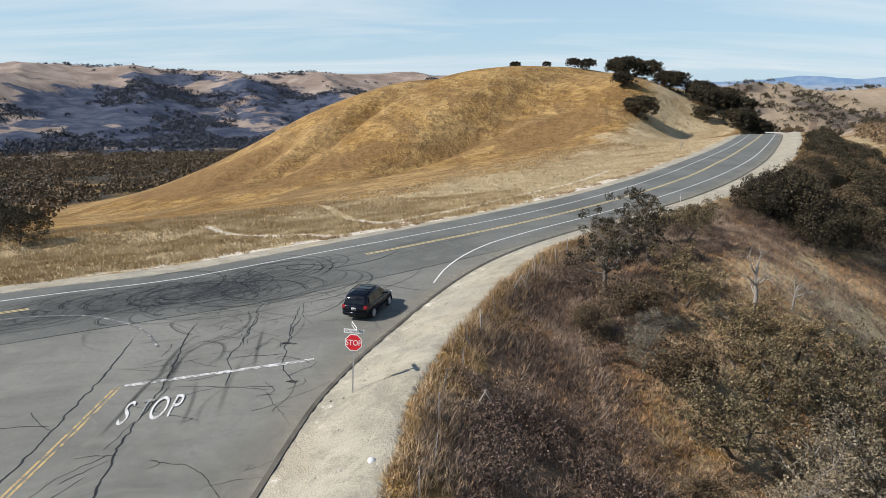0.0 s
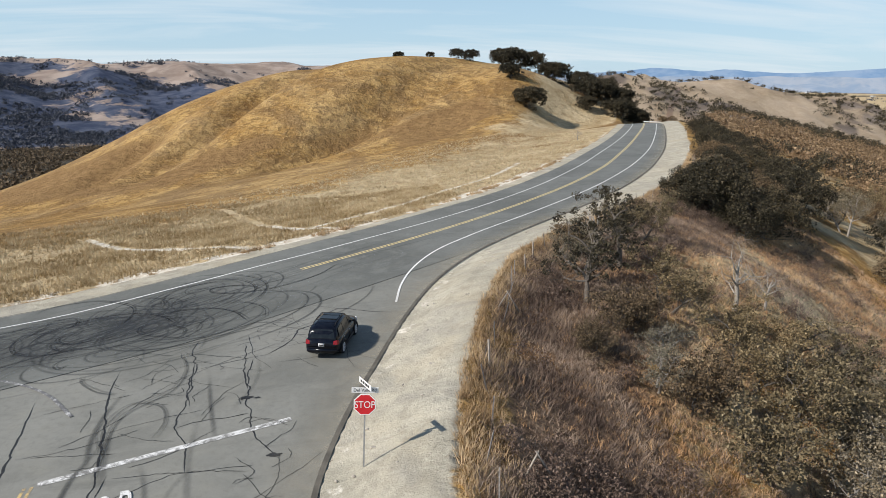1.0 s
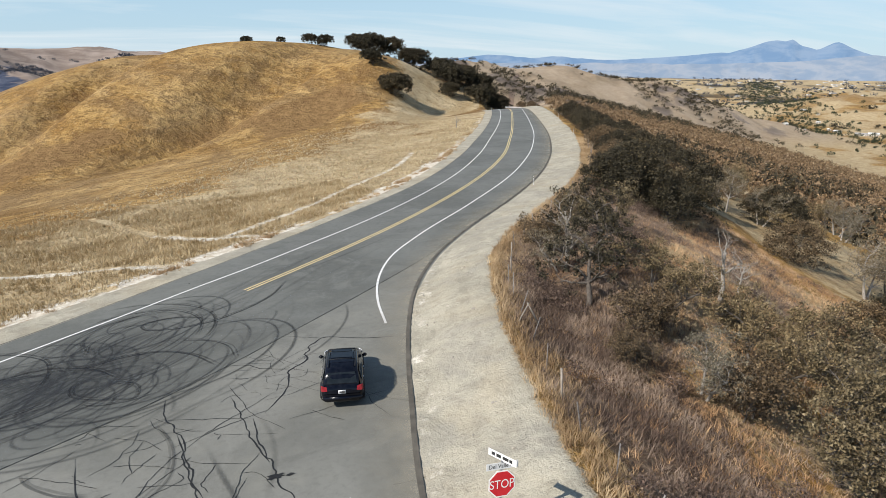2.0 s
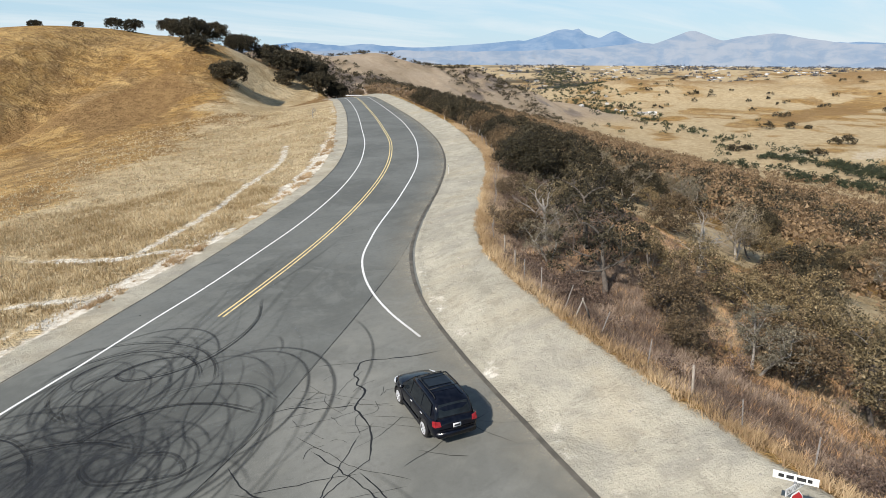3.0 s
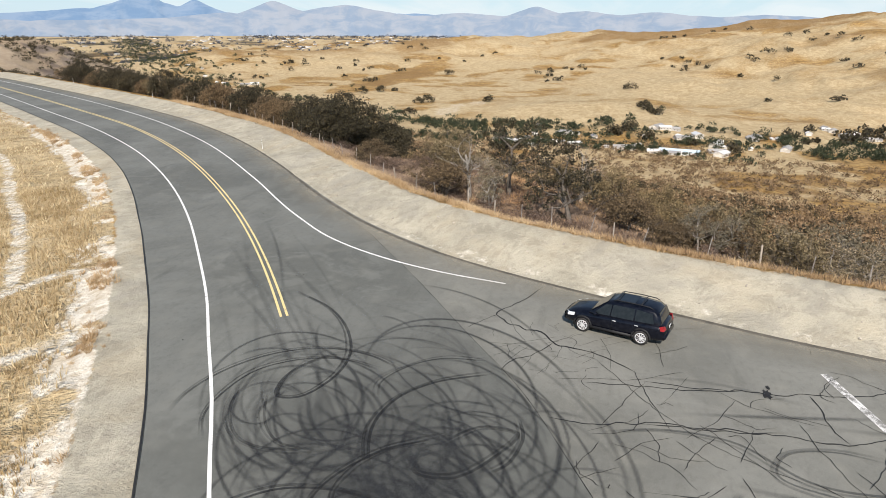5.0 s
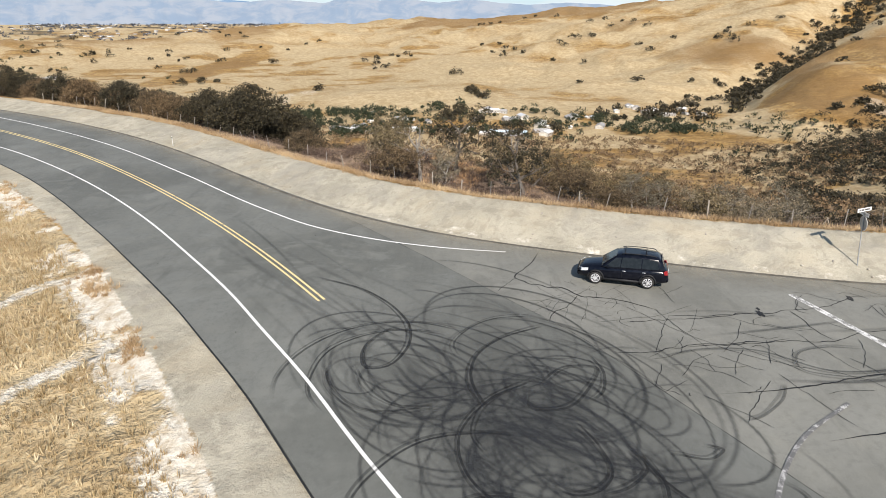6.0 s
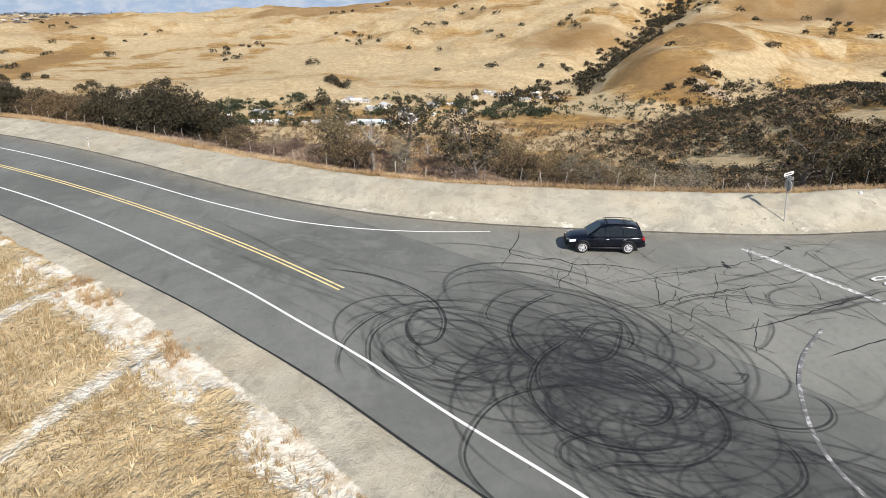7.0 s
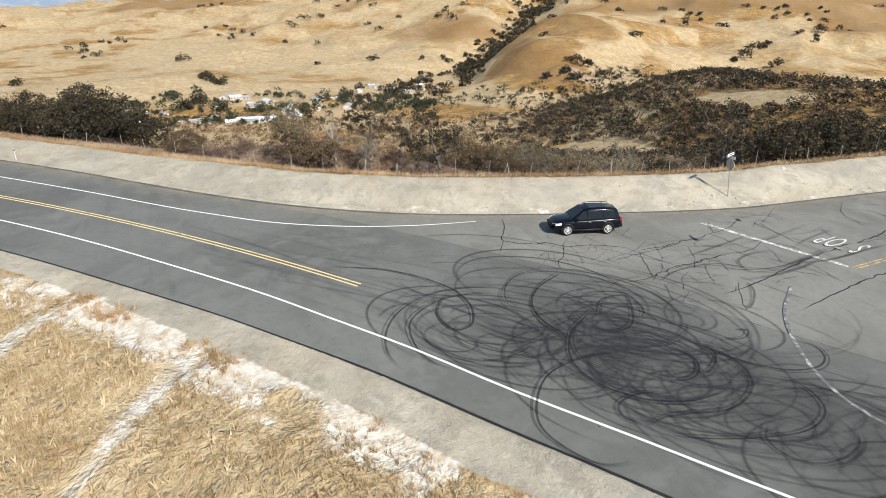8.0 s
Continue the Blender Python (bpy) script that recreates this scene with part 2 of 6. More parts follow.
def height(x, y):
    i, j = (x + 70) / 1.25, (y + 80) / 1.25
    a, b = int(math.floor(i)), int(math.floor(j))
    if not (0 <= a < len(NEAR_X) - 1 and 0 <= b < len(NEAR_Y) - 1):
        return float(land(np.array([x]), np.array([y]))[0][0])
    i, j = i - a, j - b
    z = NEAR_Z[b: b + 2, a: a + 2]
    return float((z[0, 0] * (1 - i) + z[0, 1] * i) * (1 - j) + (z[1, 0] * (1 - i) + z[1, 1] * i) * j)


# ---- end of the land ----

# ---- materials ----


class Graph:
    """A node material in the making."""

    def __init__(self, name):
        self.mat = bpy.data.materials.new(name)
        self.mat.use_nodes = True
        self.nt = self.mat.node_tree
        self.nt.nodes.clear()
        self.out = self.nt.nodes.new("ShaderNodeOutputMaterial")
        self.bsdf = self.nt.nodes.new("ShaderNodeBsdfPrincipled")
        self.nt.links.new(self.bsdf.outputs[0], self.out.inputs[0])
        self.place = self.nt.nodes.new("ShaderNodeTexCoord").outputs["Object"]

    def put(self, value, socket):
        if isinstance(value, bpy.types.NodeSocket):
            self.nt.links.new(value, socket)
        elif isinstance(value, (tuple, list)) and len(value) == 3 and socket.type == "RGBA":
            socket.default_value = (*value, 1)
        else:
            socket.default_value = value

    def noise(self, scale, detail=4, rough=0.55, distort=0.0, where=None, stretch=None):
        n = self.nt.nodes.new("ShaderNodeTexNoise")
        n.inputs["Scale"].default_value, n.inputs["Detail"].default_value = scale, detail
        n.inputs["Roughness"].default_value, n.inputs["Distortion"].default_value = rough, distort
        w = where or self.place
        if stretch:
            m = self.nt.nodes.new("ShaderNodeMapping")
            m.inputs["Scale"].default_value = stretch
            self.nt.links.new(w, m.inputs[0])
            w = m.outputs[0]
        self.nt.links.new(w, n.inputs["Vector"])
        return n.outputs[0]

    def cells(self, scale, feature="F1", where=None):
        n = self.nt.nodes.new("ShaderNodeTexVoronoi")
        n.feature = feature
        n.inputs["Scale"].default_value = scale
        self.nt.links.new(where or self.place, n.inputs["Vector"])
        return n.outputs[0]

    def span(self, value, a, b, lo=0.0, hi=1.0):
        n = self.nt.nodes.new("ShaderNodeMapRange")
        n.interpolation_type = "SMOOTHSTEP"
        for k, v in enumerate((value, a, b, lo, hi)):
            self.put(v, n.inputs[k])
        return n.outputs[0]

    def math(self, op, a, b=0.5):
        n = self.nt.nodes.new("ShaderNodeMath")
        n.operation, n.use_clamp = op, False
        self.put(a, n.inputs[0])
        self.put(b, n.inputs[1])
        return n.outputs[0]

    def mix(self, k, a, b, blend="MIX"):
        n = self.nt.nodes.new("ShaderNodeMixRGB")
        n.blend_type = blend
        for i, v in enumerate((k, a, b)):
            self.put(v, n.inputs[i])
        return n.outputs[0]

    def attr(self, name, channel=None):
        n = self.nt.nodes.new("ShaderNodeAttribute")
        n.attribute_name = name
        if channel is None:
            return n.outputs["Fac"]
        s = self.nt.nodes.new("ShaderNodeSeparateColor")
        self.nt.links.new(n.outputs["Color"], s.inputs[0])
        return s.outputs[channel]

    def chance(self, island=False):
        if island:
            return self.nt.nodes.new("ShaderNodeNewGeometry").outputs["Random Per Island"]
        return self.nt.nodes.new("ShaderNodeObjectInfo").outputs["Random"]

    def finish(self, colour, rough=0.9, bump=None, strength=0.4, distance=0.02, metal=0.0, gloss=0.3):
        self.put(colour, self.bsdf.inputs["Base Color"])
        self.put(rough, self.bsdf.inputs["Roughness"])
        self.put(metal, self.bsdf.inputs["Metallic"])
        self.put(gloss, self.bsdf.inputs["Specular IOR Level"])
        if bump is not None:
            n = self.nt.nodes.new("ShaderNodeBump")
            n.inputs["Strength"].default_value, n.inputs["Distance"].default_value = strength, distance
            self.nt.links.new(bump, n.inputs["Height"])
            self.nt.links.new(n.outputs[0], self.bsdf.inputs["Normal"])
        return self.mat

    def fade(self, alpha):
        """Lets the surface thin out to nothing where alpha is 0."""
        t, m = self.nt.nodes.new("ShaderNodeBsdfTransparent"), self.nt.nodes.new("ShaderNodeMixShader")
        self.put(alpha, m.inputs[0])
        self.nt.links.new(t.outputs[0], m.inputs[1])
        self.nt.links.new(self.bsdf.outputs[0], m.inputs[2])
        self.nt.links.new(m.outputs[0], self.out.inputs[0])
        return self.mat


def plain(name, a, b, scale=3.0, rough=0.8, strength=0.3, distance=0.01, metal=0.0, gloss=0.4, island=False):
    """Two shades in patches, a finer grain over them, and a little relief."""
    g = Graph(name)
    big, fine = g.noise(scale, 4), g.noise(scale * 9, 3)
    col = g.mix(g.span(big, 0.35, 0.65), a, b)
    col = g.mix(0.35, col, g.mix(fine, tuple(v * 0.6 for v in a), tuple(min(1, v * 1.25) for v in b)))
    k = g.chance(island)
    col = g.mix(1.0, col, g.mix(k, (0.8, 0.8, 0.8), (1.15, 1.12, 1.08)), "MULTIPLY")
    return g.finish(col, g.span(fine, 0.2, 0.8, rough - 0.08, min(1, rough + 0.06)), fine, strength, distance, metal, gloss)


def make_ground():
    g = Graph("dry_hillside")
    big, mid = g.noise(0.012, 5, 0.6, 0.6), g.noise(0.09, 5, 0.6, 0.8)
    tuft, fine = g.noise(0.9, 4, 0.65), g.noise(6.0, 3, 0.7)
    lanes = g.noise(0.05, 5, 0.6, 1.2, stretch=(1.0, 0.25, 3.0))
    clump = g.noise(0.33, 5, 0.7, 0.4)
    grass = g.mix(g.span(mid, 0.32, 0.68), (0.305, 0.170, 0.050), (0.50, 0.318, 0.115))
    grass = g.mix(g.math("MULTIPLY", g.span(lanes, 0.47, 0.62), 0.8), grass, (0.185, 0.100, 0.034))
    steps = g.noise(0.16, 5, 0.7, 1.0, stretch=(0.45, 0.45, 3.2))
    grass = g.mix(g.math("MULTIPLY", g.span(steps, 0.50, 0.64), 0.6), grass, (0.165, 0.090, 0.032))
    grass = g.mix(g.math("MULTIPLY", g.span(clump, 0.46, 0.62), 0.8), grass, (0.165, 0.092, 0.034))
    grass = g.mix(g.math("MULTIPLY", g.span(tuft, 0.52, 0.72), 0.55), grass, (0.58, 0.43, 0.22))
    grass = g.mix(g.math("MULTIPLY", g.span(fine, 0.5, 0.72), 0.6), grass, (0.16, 0.095, 0.04))
    pale = g.mix(g.span(mid, 0.3, 0.7), (0.38, 0.28, 0.15), (0.56, 0.445, 0.275))
    pale = g.mix(g.math("MULTIPLY", g.span(clump, 0.48, 0.66), 0.6), pale, (0.30, 0.195, 0.09))
    pale = g.mix(g.math("MULTIPLY", g.span(tuft, 0.5, 0.7), 0.5), pale, (0.25, 0.165, 0.075))
    pale = g.mix(g.math("MULTIPLY", g.span(fine, 0.5, 0.7), 0.5), pale, (0.62, 0.52, 0.34))
    brown = g.mix(g.span(clump, 0.3, 0.7), (0.165, 0.092, 0.036), (0.29, 0.178, 0.075))
    brown = g.mix(g.math("MULTIPLY", g.span(fine, 0.45, 0.7), 0.5), brown, (0.36, 0.235, 0.11))
    weed = g.mix(g.span(tuft, 0.35, 0.68), (0.115, 0.074, 0.048), (0.27, 0.178, 0.112))
    weed = g.mix(g.math("MULTIPLY", g.span(g.noise(0.16, 4, 0.6), 0.5, 0.62), 0.7), weed, (0.24, 0.125, 0.052))
    weed = g.mix(g.math("MULTIPLY", g.span(fine, 0.45, 0.7), 0.6), weed, (0.26, 0.195, 0.13))
    grit, stones = g.noise(14, 4, 0.75), g.cells(9.0)
    gravel = g.mix(g.span(g.noise(0.35, 5, 0.6), 0.3, 0.7), (0.335, 0.308, 0.240), (0.465, 0.425, 0.335))
    gravel = g.mix(g.math("MULTIPLY", g.span(grit, 0.45, 0.75), 0.5), gravel, (0.60, 0.54, 0.43))
    gravel = g.mix(g.math("MULTIPLY", g.span(stones, 0.25, 0.05), 0.55), gravel, (0.22, 0.19, 0.15))
    gravel = g.mix(g.math("MULTIPLY", g.span(g.noise(0.9, 6, 0.75, 0.5), 0.48, 0.60), 0.45), gravel, (0.235, 0.212, 0.165))
    gravel = g.mix(g.math("MULTIPLY", g.span(g.noise(0.5, 6, 0.7, 0.8), 0.54, 0.66), 0.30), gravel, (0.56, 0.51, 0.41))
    gravel = g.mix(g.math("MULTIPLY", g.span(g.noise(0.14, 5, 0.65, 0.5), 0.48, 0.66), 0.4), gravel, (0.43, 0.36, 0.25))
    gravel = g.mix(g.math("MULTIPLY", g.span(g.noise(0.21, 5, 0.65, 0.5), 0.5, 0.66), 0.5), gravel, (0.31, 0.29, 0.245))
    chalk = g.mix(g.span(g.noise(1.6, 6, 0.75), 0.35, 0.65), (0.50, 0.42, 0.31), (0.76, 0.715, 0.62))
    chalk = g.mix(g.math("MULTIPLY", g.span(stones, 0.22, 0.04), 0.5), chalk, (0.40, 0.35, 0.28))
    soft = g.math("MULTIPLY", g.math("SUBTRACT", g.noise(0.8, 8, 0.78), 0.5), 1.7)

    def zone(attr, ch):
        return g.span(g.math("ADD", g.attr(attr, ch), soft), 0.30, 0.70)

    col = g.mix(g.span(big, 0.4, 0.6), grass, g.mix(0.22, grass, pale))
    col = g.mix(zone("cover_b", 0), col, pale)
    col = g.mix(zone("cover_b", 1), col, brown)
    col = g.mix(zone("cover", 2), col, weed)
    col = g.mix(zone("cover_b", 2), col, g.mix(g.span(clump, 0.4, 0.6), (0.038, 0.038, 0.032), (0.095, 0.078, 0.056)))
    # far grass and brush: distance haze is mixed into their base colour
    hazed_grass = g.mix(g.span(big, 0.35, 0.65), (0.235, 0.180, 0.145), (0.37, 0.30, 0.25))
    col = g.mix(g.attr("cover_c", 0), col, hazed_grass)
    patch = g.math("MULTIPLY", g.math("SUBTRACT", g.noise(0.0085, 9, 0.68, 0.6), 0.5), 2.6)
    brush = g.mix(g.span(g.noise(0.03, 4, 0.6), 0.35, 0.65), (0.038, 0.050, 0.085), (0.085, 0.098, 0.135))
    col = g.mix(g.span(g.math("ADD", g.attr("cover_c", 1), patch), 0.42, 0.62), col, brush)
    col = g.mix(zone("cover", 0), col, gravel)
    col = g.mix(zone("cover", 1), col, chalk)
    relief = g.math("ADD", g.math("MULTIPLY", tuft, 2.5), g.math("ADD", fine, g.math("ADD", g.math("MULTIPLY", mid, 9.0), g.math("MULTIPLY", clump, 7.0))))
    relief = g.math("MULTIPLY", g.math("SUBTRACT", relief, 9.75), g.span(g.math("ADD", g.attr("cover", 0), g.math("MULTIPLY", g.attr("cover", 1), 0.6)), 0.2, 0.8, 1.0, 0.18))
    relief = g.math("ADD", relief, g.math("MULTIPLY", grit, 0.25))
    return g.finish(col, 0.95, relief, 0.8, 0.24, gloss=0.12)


def make_asphalt(name, dark, light, warm):
    g = Graph(name)
    wide, mid, grit = g.noise(0.10, 5, 0.6, 0.6), g.noise(0.8, 5, 0.65), g.noise(38, 2, 0.8)
    streak = g.noise(0.5, 5, 0.6, 0.2, stretch=(0.35, 2.2, 1))
    col = g.mix(g.span(wide, 0.35, 0.66), dark, light)
    col = g.mix(g.math("MULTIPLY", g.span(mid, 0.48, 0.7), 0.45), col, warm)
    col = g.mix(g.math("MULTIPLY", g.span(streak, 0.55, 0.75), 0.35), col, tuple(v * 0.55 for v in dark))
    col = g.mix(g.math("MULTIPLY", g.span(g.noise(3.2, 5, 0.75), 0.45, 0.7), 0.35), col, tuple(v * 0.72 for v in dark))
    col = g.mix(g.math("MULTIPLY", g.span(g.noise(0.22, 6, 0.7, 1.5), 0.5, 0.64), 0.45), col, tuple(v * 1.12 for v in light))
    col = g.mix(g.math("MULTIPLY", g.span(grit, 0.45, 0.8), 0.3), col, tuple(v * 1.7 for v in light))
    return g.finish(col, g.span(mid, 0.3, 0.7, 0.72, 0.9), grit, 0.35, 0.006, gloss=0.35)


def make_paint(name, colour, worn, bare=(0.14, 0.135, 0.13)):
    g = Graph(name)
    chips, fine = g.noise(2.4, 6, 0.75), g.noise(30, 3, 0.7)
    k = g.span(g.math("ADD", chips, g.math("MULTIPLY", g.math("SUBTRACT", fine, 0.5), 0.5)), worn - 0.06, worn + 0.08)
    col = g.mix(k, bare, g.mix(g.span(fine, 0.3, 0.7), tuple(v * 0.82 for v in colour), colour))
    return g.finish(col, 0.7, fine, 0.2, 0.003)


def make_rubber(name, thick):
    """Tyre marks: black dust that lies thin and broken on the paving."""
    g = Graph(name)
    a, b = g.noise(0.9, 5, 0.7), g.noise(18, 3, 0.8)
    k = g.math("MULTIPLY", g.span(a, 0.2, 0.6, 0.6, 1.0), g.span(b, 0.2, 0.7, 0.5, 1.0))
    k = g.math("MULTIPLY", k, g.attr("rub", 0))
    g.finish((0.020, 0.020, 0.021), 0.62, b, 0.15, 0.002)
    return g.fade(g.math("MULTIPLY", k, thick))


M_GROUND = make_ground()
M_ASPHALT = make_asphalt("new_asphalt", (0.108, 0.110, 0.098), (0.160, 0.163, 0.147), (0.192, 0.192, 0.170))
M_OLD = make_asphalt("old_asphalt", (0.140, 0.139, 0.121), (0.206, 0.203, 0.178), (0.25, 0.243, 0.205))
M_WHITE = make_paint("white_road_paint", (0.80, 0.79, 0.76), 0.32)
M_WORN = make_paint("worn_white_road_paint", (0.74, 0.73, 0.70), 0.43, (0.25, 0.24, 0.22))
M_GONE = make_paint("rubbed_white_paint", (0.55, 0.54, 0.52), 0.56, (0.13, 0.128, 0.125))
M_YELLOW = make_paint("yellow_road_paint", (0.80, 0.63, 0.30), 0.34)
M_YELLOW_OLD = make_paint("worn_yellow_road_paint", (0.62, 0.44, 0.18), 0.48, (0.16, 0.15, 0.135))
M_TAR = plain("tar", (0.012, 0.012, 0.012), (0.028, 0.027, 0.025), 2.0, 0.6)
M_GUTTER = plain("silt", (0.075, 0.068, 0.055), (0.17, 0.152, 0.122), 1.2, 0.92)
M_RUBBER = make_rubber("tyre_rubber", 0.72)

# ---- helpers for meshes ----


def mesh_of(name, verts, faces, mats, flat=True, index=None):
    me = bpy.data.meshes.new(name)
    verts = np.asarray(verts, np.float32)
    faces = np.asarray(faces, np.int32)
    n, k = faces.shape
    me.vertices.add(len(verts))
    me.vertices.foreach_set("co", verts.ravel())
    me.loops.add(n * k)
    me.loops.foreach_set("vertex_index", faces.ravel())
    me.polygons.add(n)
    me.polygons.foreach_set("loop_start", np.arange(0, n * k, k, dtype=np.int32))
    me.polygons.foreach_set("loop_total", np.full(n, k, np.int32))
    if index is not None:
        me.polygons.foreach_set("material_index", np.asarray(index, np.int32))
    me.update(calc_edges=True)
    for m in mats if isinstance(mats, (list, tuple)) else [mats]:
        me.materials.append(m)
    me.polygons.foreach_set("use_smooth", np.full(n, not flat))
    return me


def paint_mask(me, name, rgb):
    a = me.color_attributes.new(name, "FLOAT_COLOR", "POINT")
    a.data.foreach_set("color", np.concatenate([rgb, np.ones((len(rgb), 1))], 1).astype(np.float32).ravel())


def thing(name, label, category, group="", kind=""):
    return tagged(new(name), label, category, group, kind)


def part(name, bm, material, parent, label="", flat=False):
    me = bpy.data.meshes.new(name)
    bm.to_mesh(me)
    bm.free()
    me.materials.append(material)
    me.polygons.foreach_set("use_smooth", np.full(len(me.polygons), not flat))
    ob = new(name, me)
    ob.parent = parent
    return tagged(ob, label)


def box(bm, cx, cy, cz, sx, sy, sz, turn=None, bevel=0.0):
    got = bmesh.ops.create_cube(bm, size=1.0)["verts"]
    bmesh.ops.scale(bm, vec=(sx, sy, sz), verts=got)
    if bevel:
        edges = list({e for v in got for e in v.link_edges})
        got = bmesh.ops.bevel(bm, geom=edges, offset=bevel, segments=2, affect="EDGES")["verts"]
        got = list({v for v in got})
    m = Matrix.Translation((cx, cy, cz)) @ (turn.to_4x4() if turn else Matrix())
    bmesh.ops.transform(bm, matrix=m, verts=got)
    return bm


def tube(bm, points, radii, sides=7, cap=True):
    """A tapered tube along points."""
    rings = []
    pts = [Vector(p) for p in points]
    for i, p in enumerate(pts):
        d = (pts[min(i + 1, len(pts) - 1)] - pts[max(i - 1, 0)]).normalized()
        u = d.orthogonal().normalized()
        w = d.cross(u)
        rings.append([bm.verts.new(p + (u * math.cos(a) + w * math.sin(a)) * radii[i]) for a in (2 * math.pi * k / sides for k in range(sides))])
    for a, b in zip(rings, rings[1:]):
        for k in range(sides):
            bm.faces.new((a[k], a[(k + 1) % sides], b[(k + 1) % sides], b[k]))
    if cap:
        bm.faces.new(rings[0][::-1])
        bm.faces.new(rings[-1])
    return bm


# ---- ground ----


def build_ground():
    rings = 470
    a = np.radians(np.r_[np.linspace(-44, 150, 780, endpoint=False), np.linspace(150, 316, 110, endpoint=False)])
    az = len(a)
    r = np.r_[np.linspace(0.6, 20, 26), 20 * (4780 / 20) ** (np.linspace(0, 1, rings - 25)[1:])]
    A, R = np.meshgrid(a, r)
    x, y = -8 + R * np.sin(A), 38 + R * np.cos(A)
    z, m = land(x, y)
    v = np.stack([x, y, z], -1).reshape(-1, 3)
    i, j = np.meshgrid(np.arange(len(r) - 1), np.arange(az), indexing="ij")
    f = np.stack([i * az + j, (i + 1) * az + j, (i + 1) * az + (j + 1) % az, i * az + (j + 1) % az], -1).reshape(-1, 4)[:, ::-1]
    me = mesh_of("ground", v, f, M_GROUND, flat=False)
    ds, dc, rr = m["ds"].ravel(), m["dc"].ravel(), m["r"].ravel()
    x, y, z = v.T
    n1, n2, n3 = waves(x, y, 9, 31, 4), waves(x, y, 60, 32, 4), waves(x, y, 2.5, 33, 3)
    left = -dc * (ds < 0)
    gravel = np.where(ds > 0, smooth(5.2, 4.2, ds + 0.5 * n1), 0) + smooth(5.5, 6.2, left) * smooth(8.8, 8.1, left + 0.3 * n3)
    gravel = np.where((ds < 0) & (dc > -6.2) & (m["inner"].ravel() < 0.3), 1, gravel)
    gravel = gravel * smooth(236, 216, y)
    chalk = smooth(8.1, 8.6, left) * smooth(11.8, 9.6, left + 1.8 * n1) * smooth(-0.4, 0.15, n1 + 0.6 * n3)
    chalk = chalk * (0.45 + 0.75 * smooth(-28, -14, x) * smooth(45, 20, x))
    for line, strong in zip(TRACKS, (0.62, 0.62 * smooth(34, 16, left), 0.6 * smooth(30, 14, left))):
        chalk = np.maximum(chalk, strong * smooth(0.95, 0.25, np.abs(off(line, x, y)[0]) + 0.3 * n3))
    rim = np.where(ds > 0, 0.36 * smooth(0.15, 0.4, ds) * smooth(1.5, 0.7, ds + 0.5 * n3) + 0.3 * smooth(2.6, 3.8, ds) * smooth(5, 4.4, ds) * smooth(-0.2, 0.4, n1), 0)
    chalk = np.maximum(chalk, rim * smooth(70, 45, y))
    weed = np.where(ds > 0, smooth(5.5, 8, ds) * smooth(17, 11, ds + 3 * n1) + 0.4 * smooth(10, 14, ds) * smooth(70, 40, ds) * smooth(0.0, 0.45, n1 + 0.4 * n2), 0)
    pale = smooth(8, 9, left) * smooth(50, 30, left + 9 * n1)
    pale = np.maximum(pale, smooth(420, 520, rr) * smooth(-0.5, 0.3, n2) * 0.85 * smooth(0, 400, x))
    pale = np.maximum(pale, smooth(-142, -118, m["gold"].ravel()) * smooth(600, 900, x) * (0.55 + 0.4 * smooth(-85, -115, m["gold"].ravel())) * smooth(-0.6, 0.15, waves(x, y, 210, 44, 4)))
    pale = np.maximum(pale, np.where(ds > 0, 0.8 * smooth(11, 16, ds) * smooth(90, 50, ds) * smooth(-0.45, 0.15, waves(x, y, 13, 45, 4)), 0))
    a = np.degrees(np.arctan2(x, y - 40))
    town = smooth(1900, 2500, rr) * smooth(24, 36, a) * smooth(90, 76, a) * smooth(-90, -120, m["gold"].ravel())
    pale = np.maximum(pale, smooth(-146, -149.5, m["gold"].ravel()) * smooth(700, 760, rr) * smooth(100, 300, x))
    hl = m["hill"].ravel()
    brown = smooth(-0.08, 0.24, waves(x * 0.8 + y * 0.6, (y * 0.8 - x * 0.6) * 2.2, 46, 35, 5)) * 0.85 * smooth(0.5, 3, hl) * smooth(26, 8, hl)
    brown = np.maximum(brown, 0.7 * smooth(0.05, 0.4, waves(x, y, 30, 36, 4)) * smooth(60, 80, -dc) * smooth(120, 90, -dc) * smooth(60, 100, y))
    brown = np.maximum(brown, smooth(350, 600, x) * smooth(-0.12, 0.24, waves(x, y, 420, 37, 5)) * smooth(-105, -70, m["gold"].ravel()) * 0.6)
    brown = np.maximum(brown, np.where(ds > 0, smooth(40, 90, ds) * smooth(760, 640, ds) * 0.3, 0))
    # burnt and grazed belts on the range, and its bare bluffs over the creek
    for cx, cy, a, b in ((830, -440, 120, 64), (1700, 640, 400, 60), (1000, -610, 110, 60)):
        brown = np.maximum(brown, 0.58 * smooth(1.3, 0.6, np.hypot((x - cx) / a, (y - cy) / b) + 0.8 * waves(x, y, 60, 38, 5)))
        pale = pale * (1 - smooth(1.25, 0.8, np.hypot((x - cx) / a, (y - cy) / b)))
    for cx, cy, a, b in ((1060, 330, 70, 22), (960, 400, 40, 16), (760, -470, 46, 18), (1150, 300, 50, 16)):
        chalk = np.maximum(chalk, 0.42 * smooth(1.2, 0.8, np.hypot((x - cx) / a, (y - cy) / b) + 0.9 * waves(x, y, 26, 39, 4)))
    for cx, cy, a, b in FIELDS:
        inside = smooth(1.15, 0.85, np.hypot((x - cx) / a, (y - cy) / b) + 0.2 * n1)
        pale, brown = np.maximum(pale, inside), brown * (1 - inside)
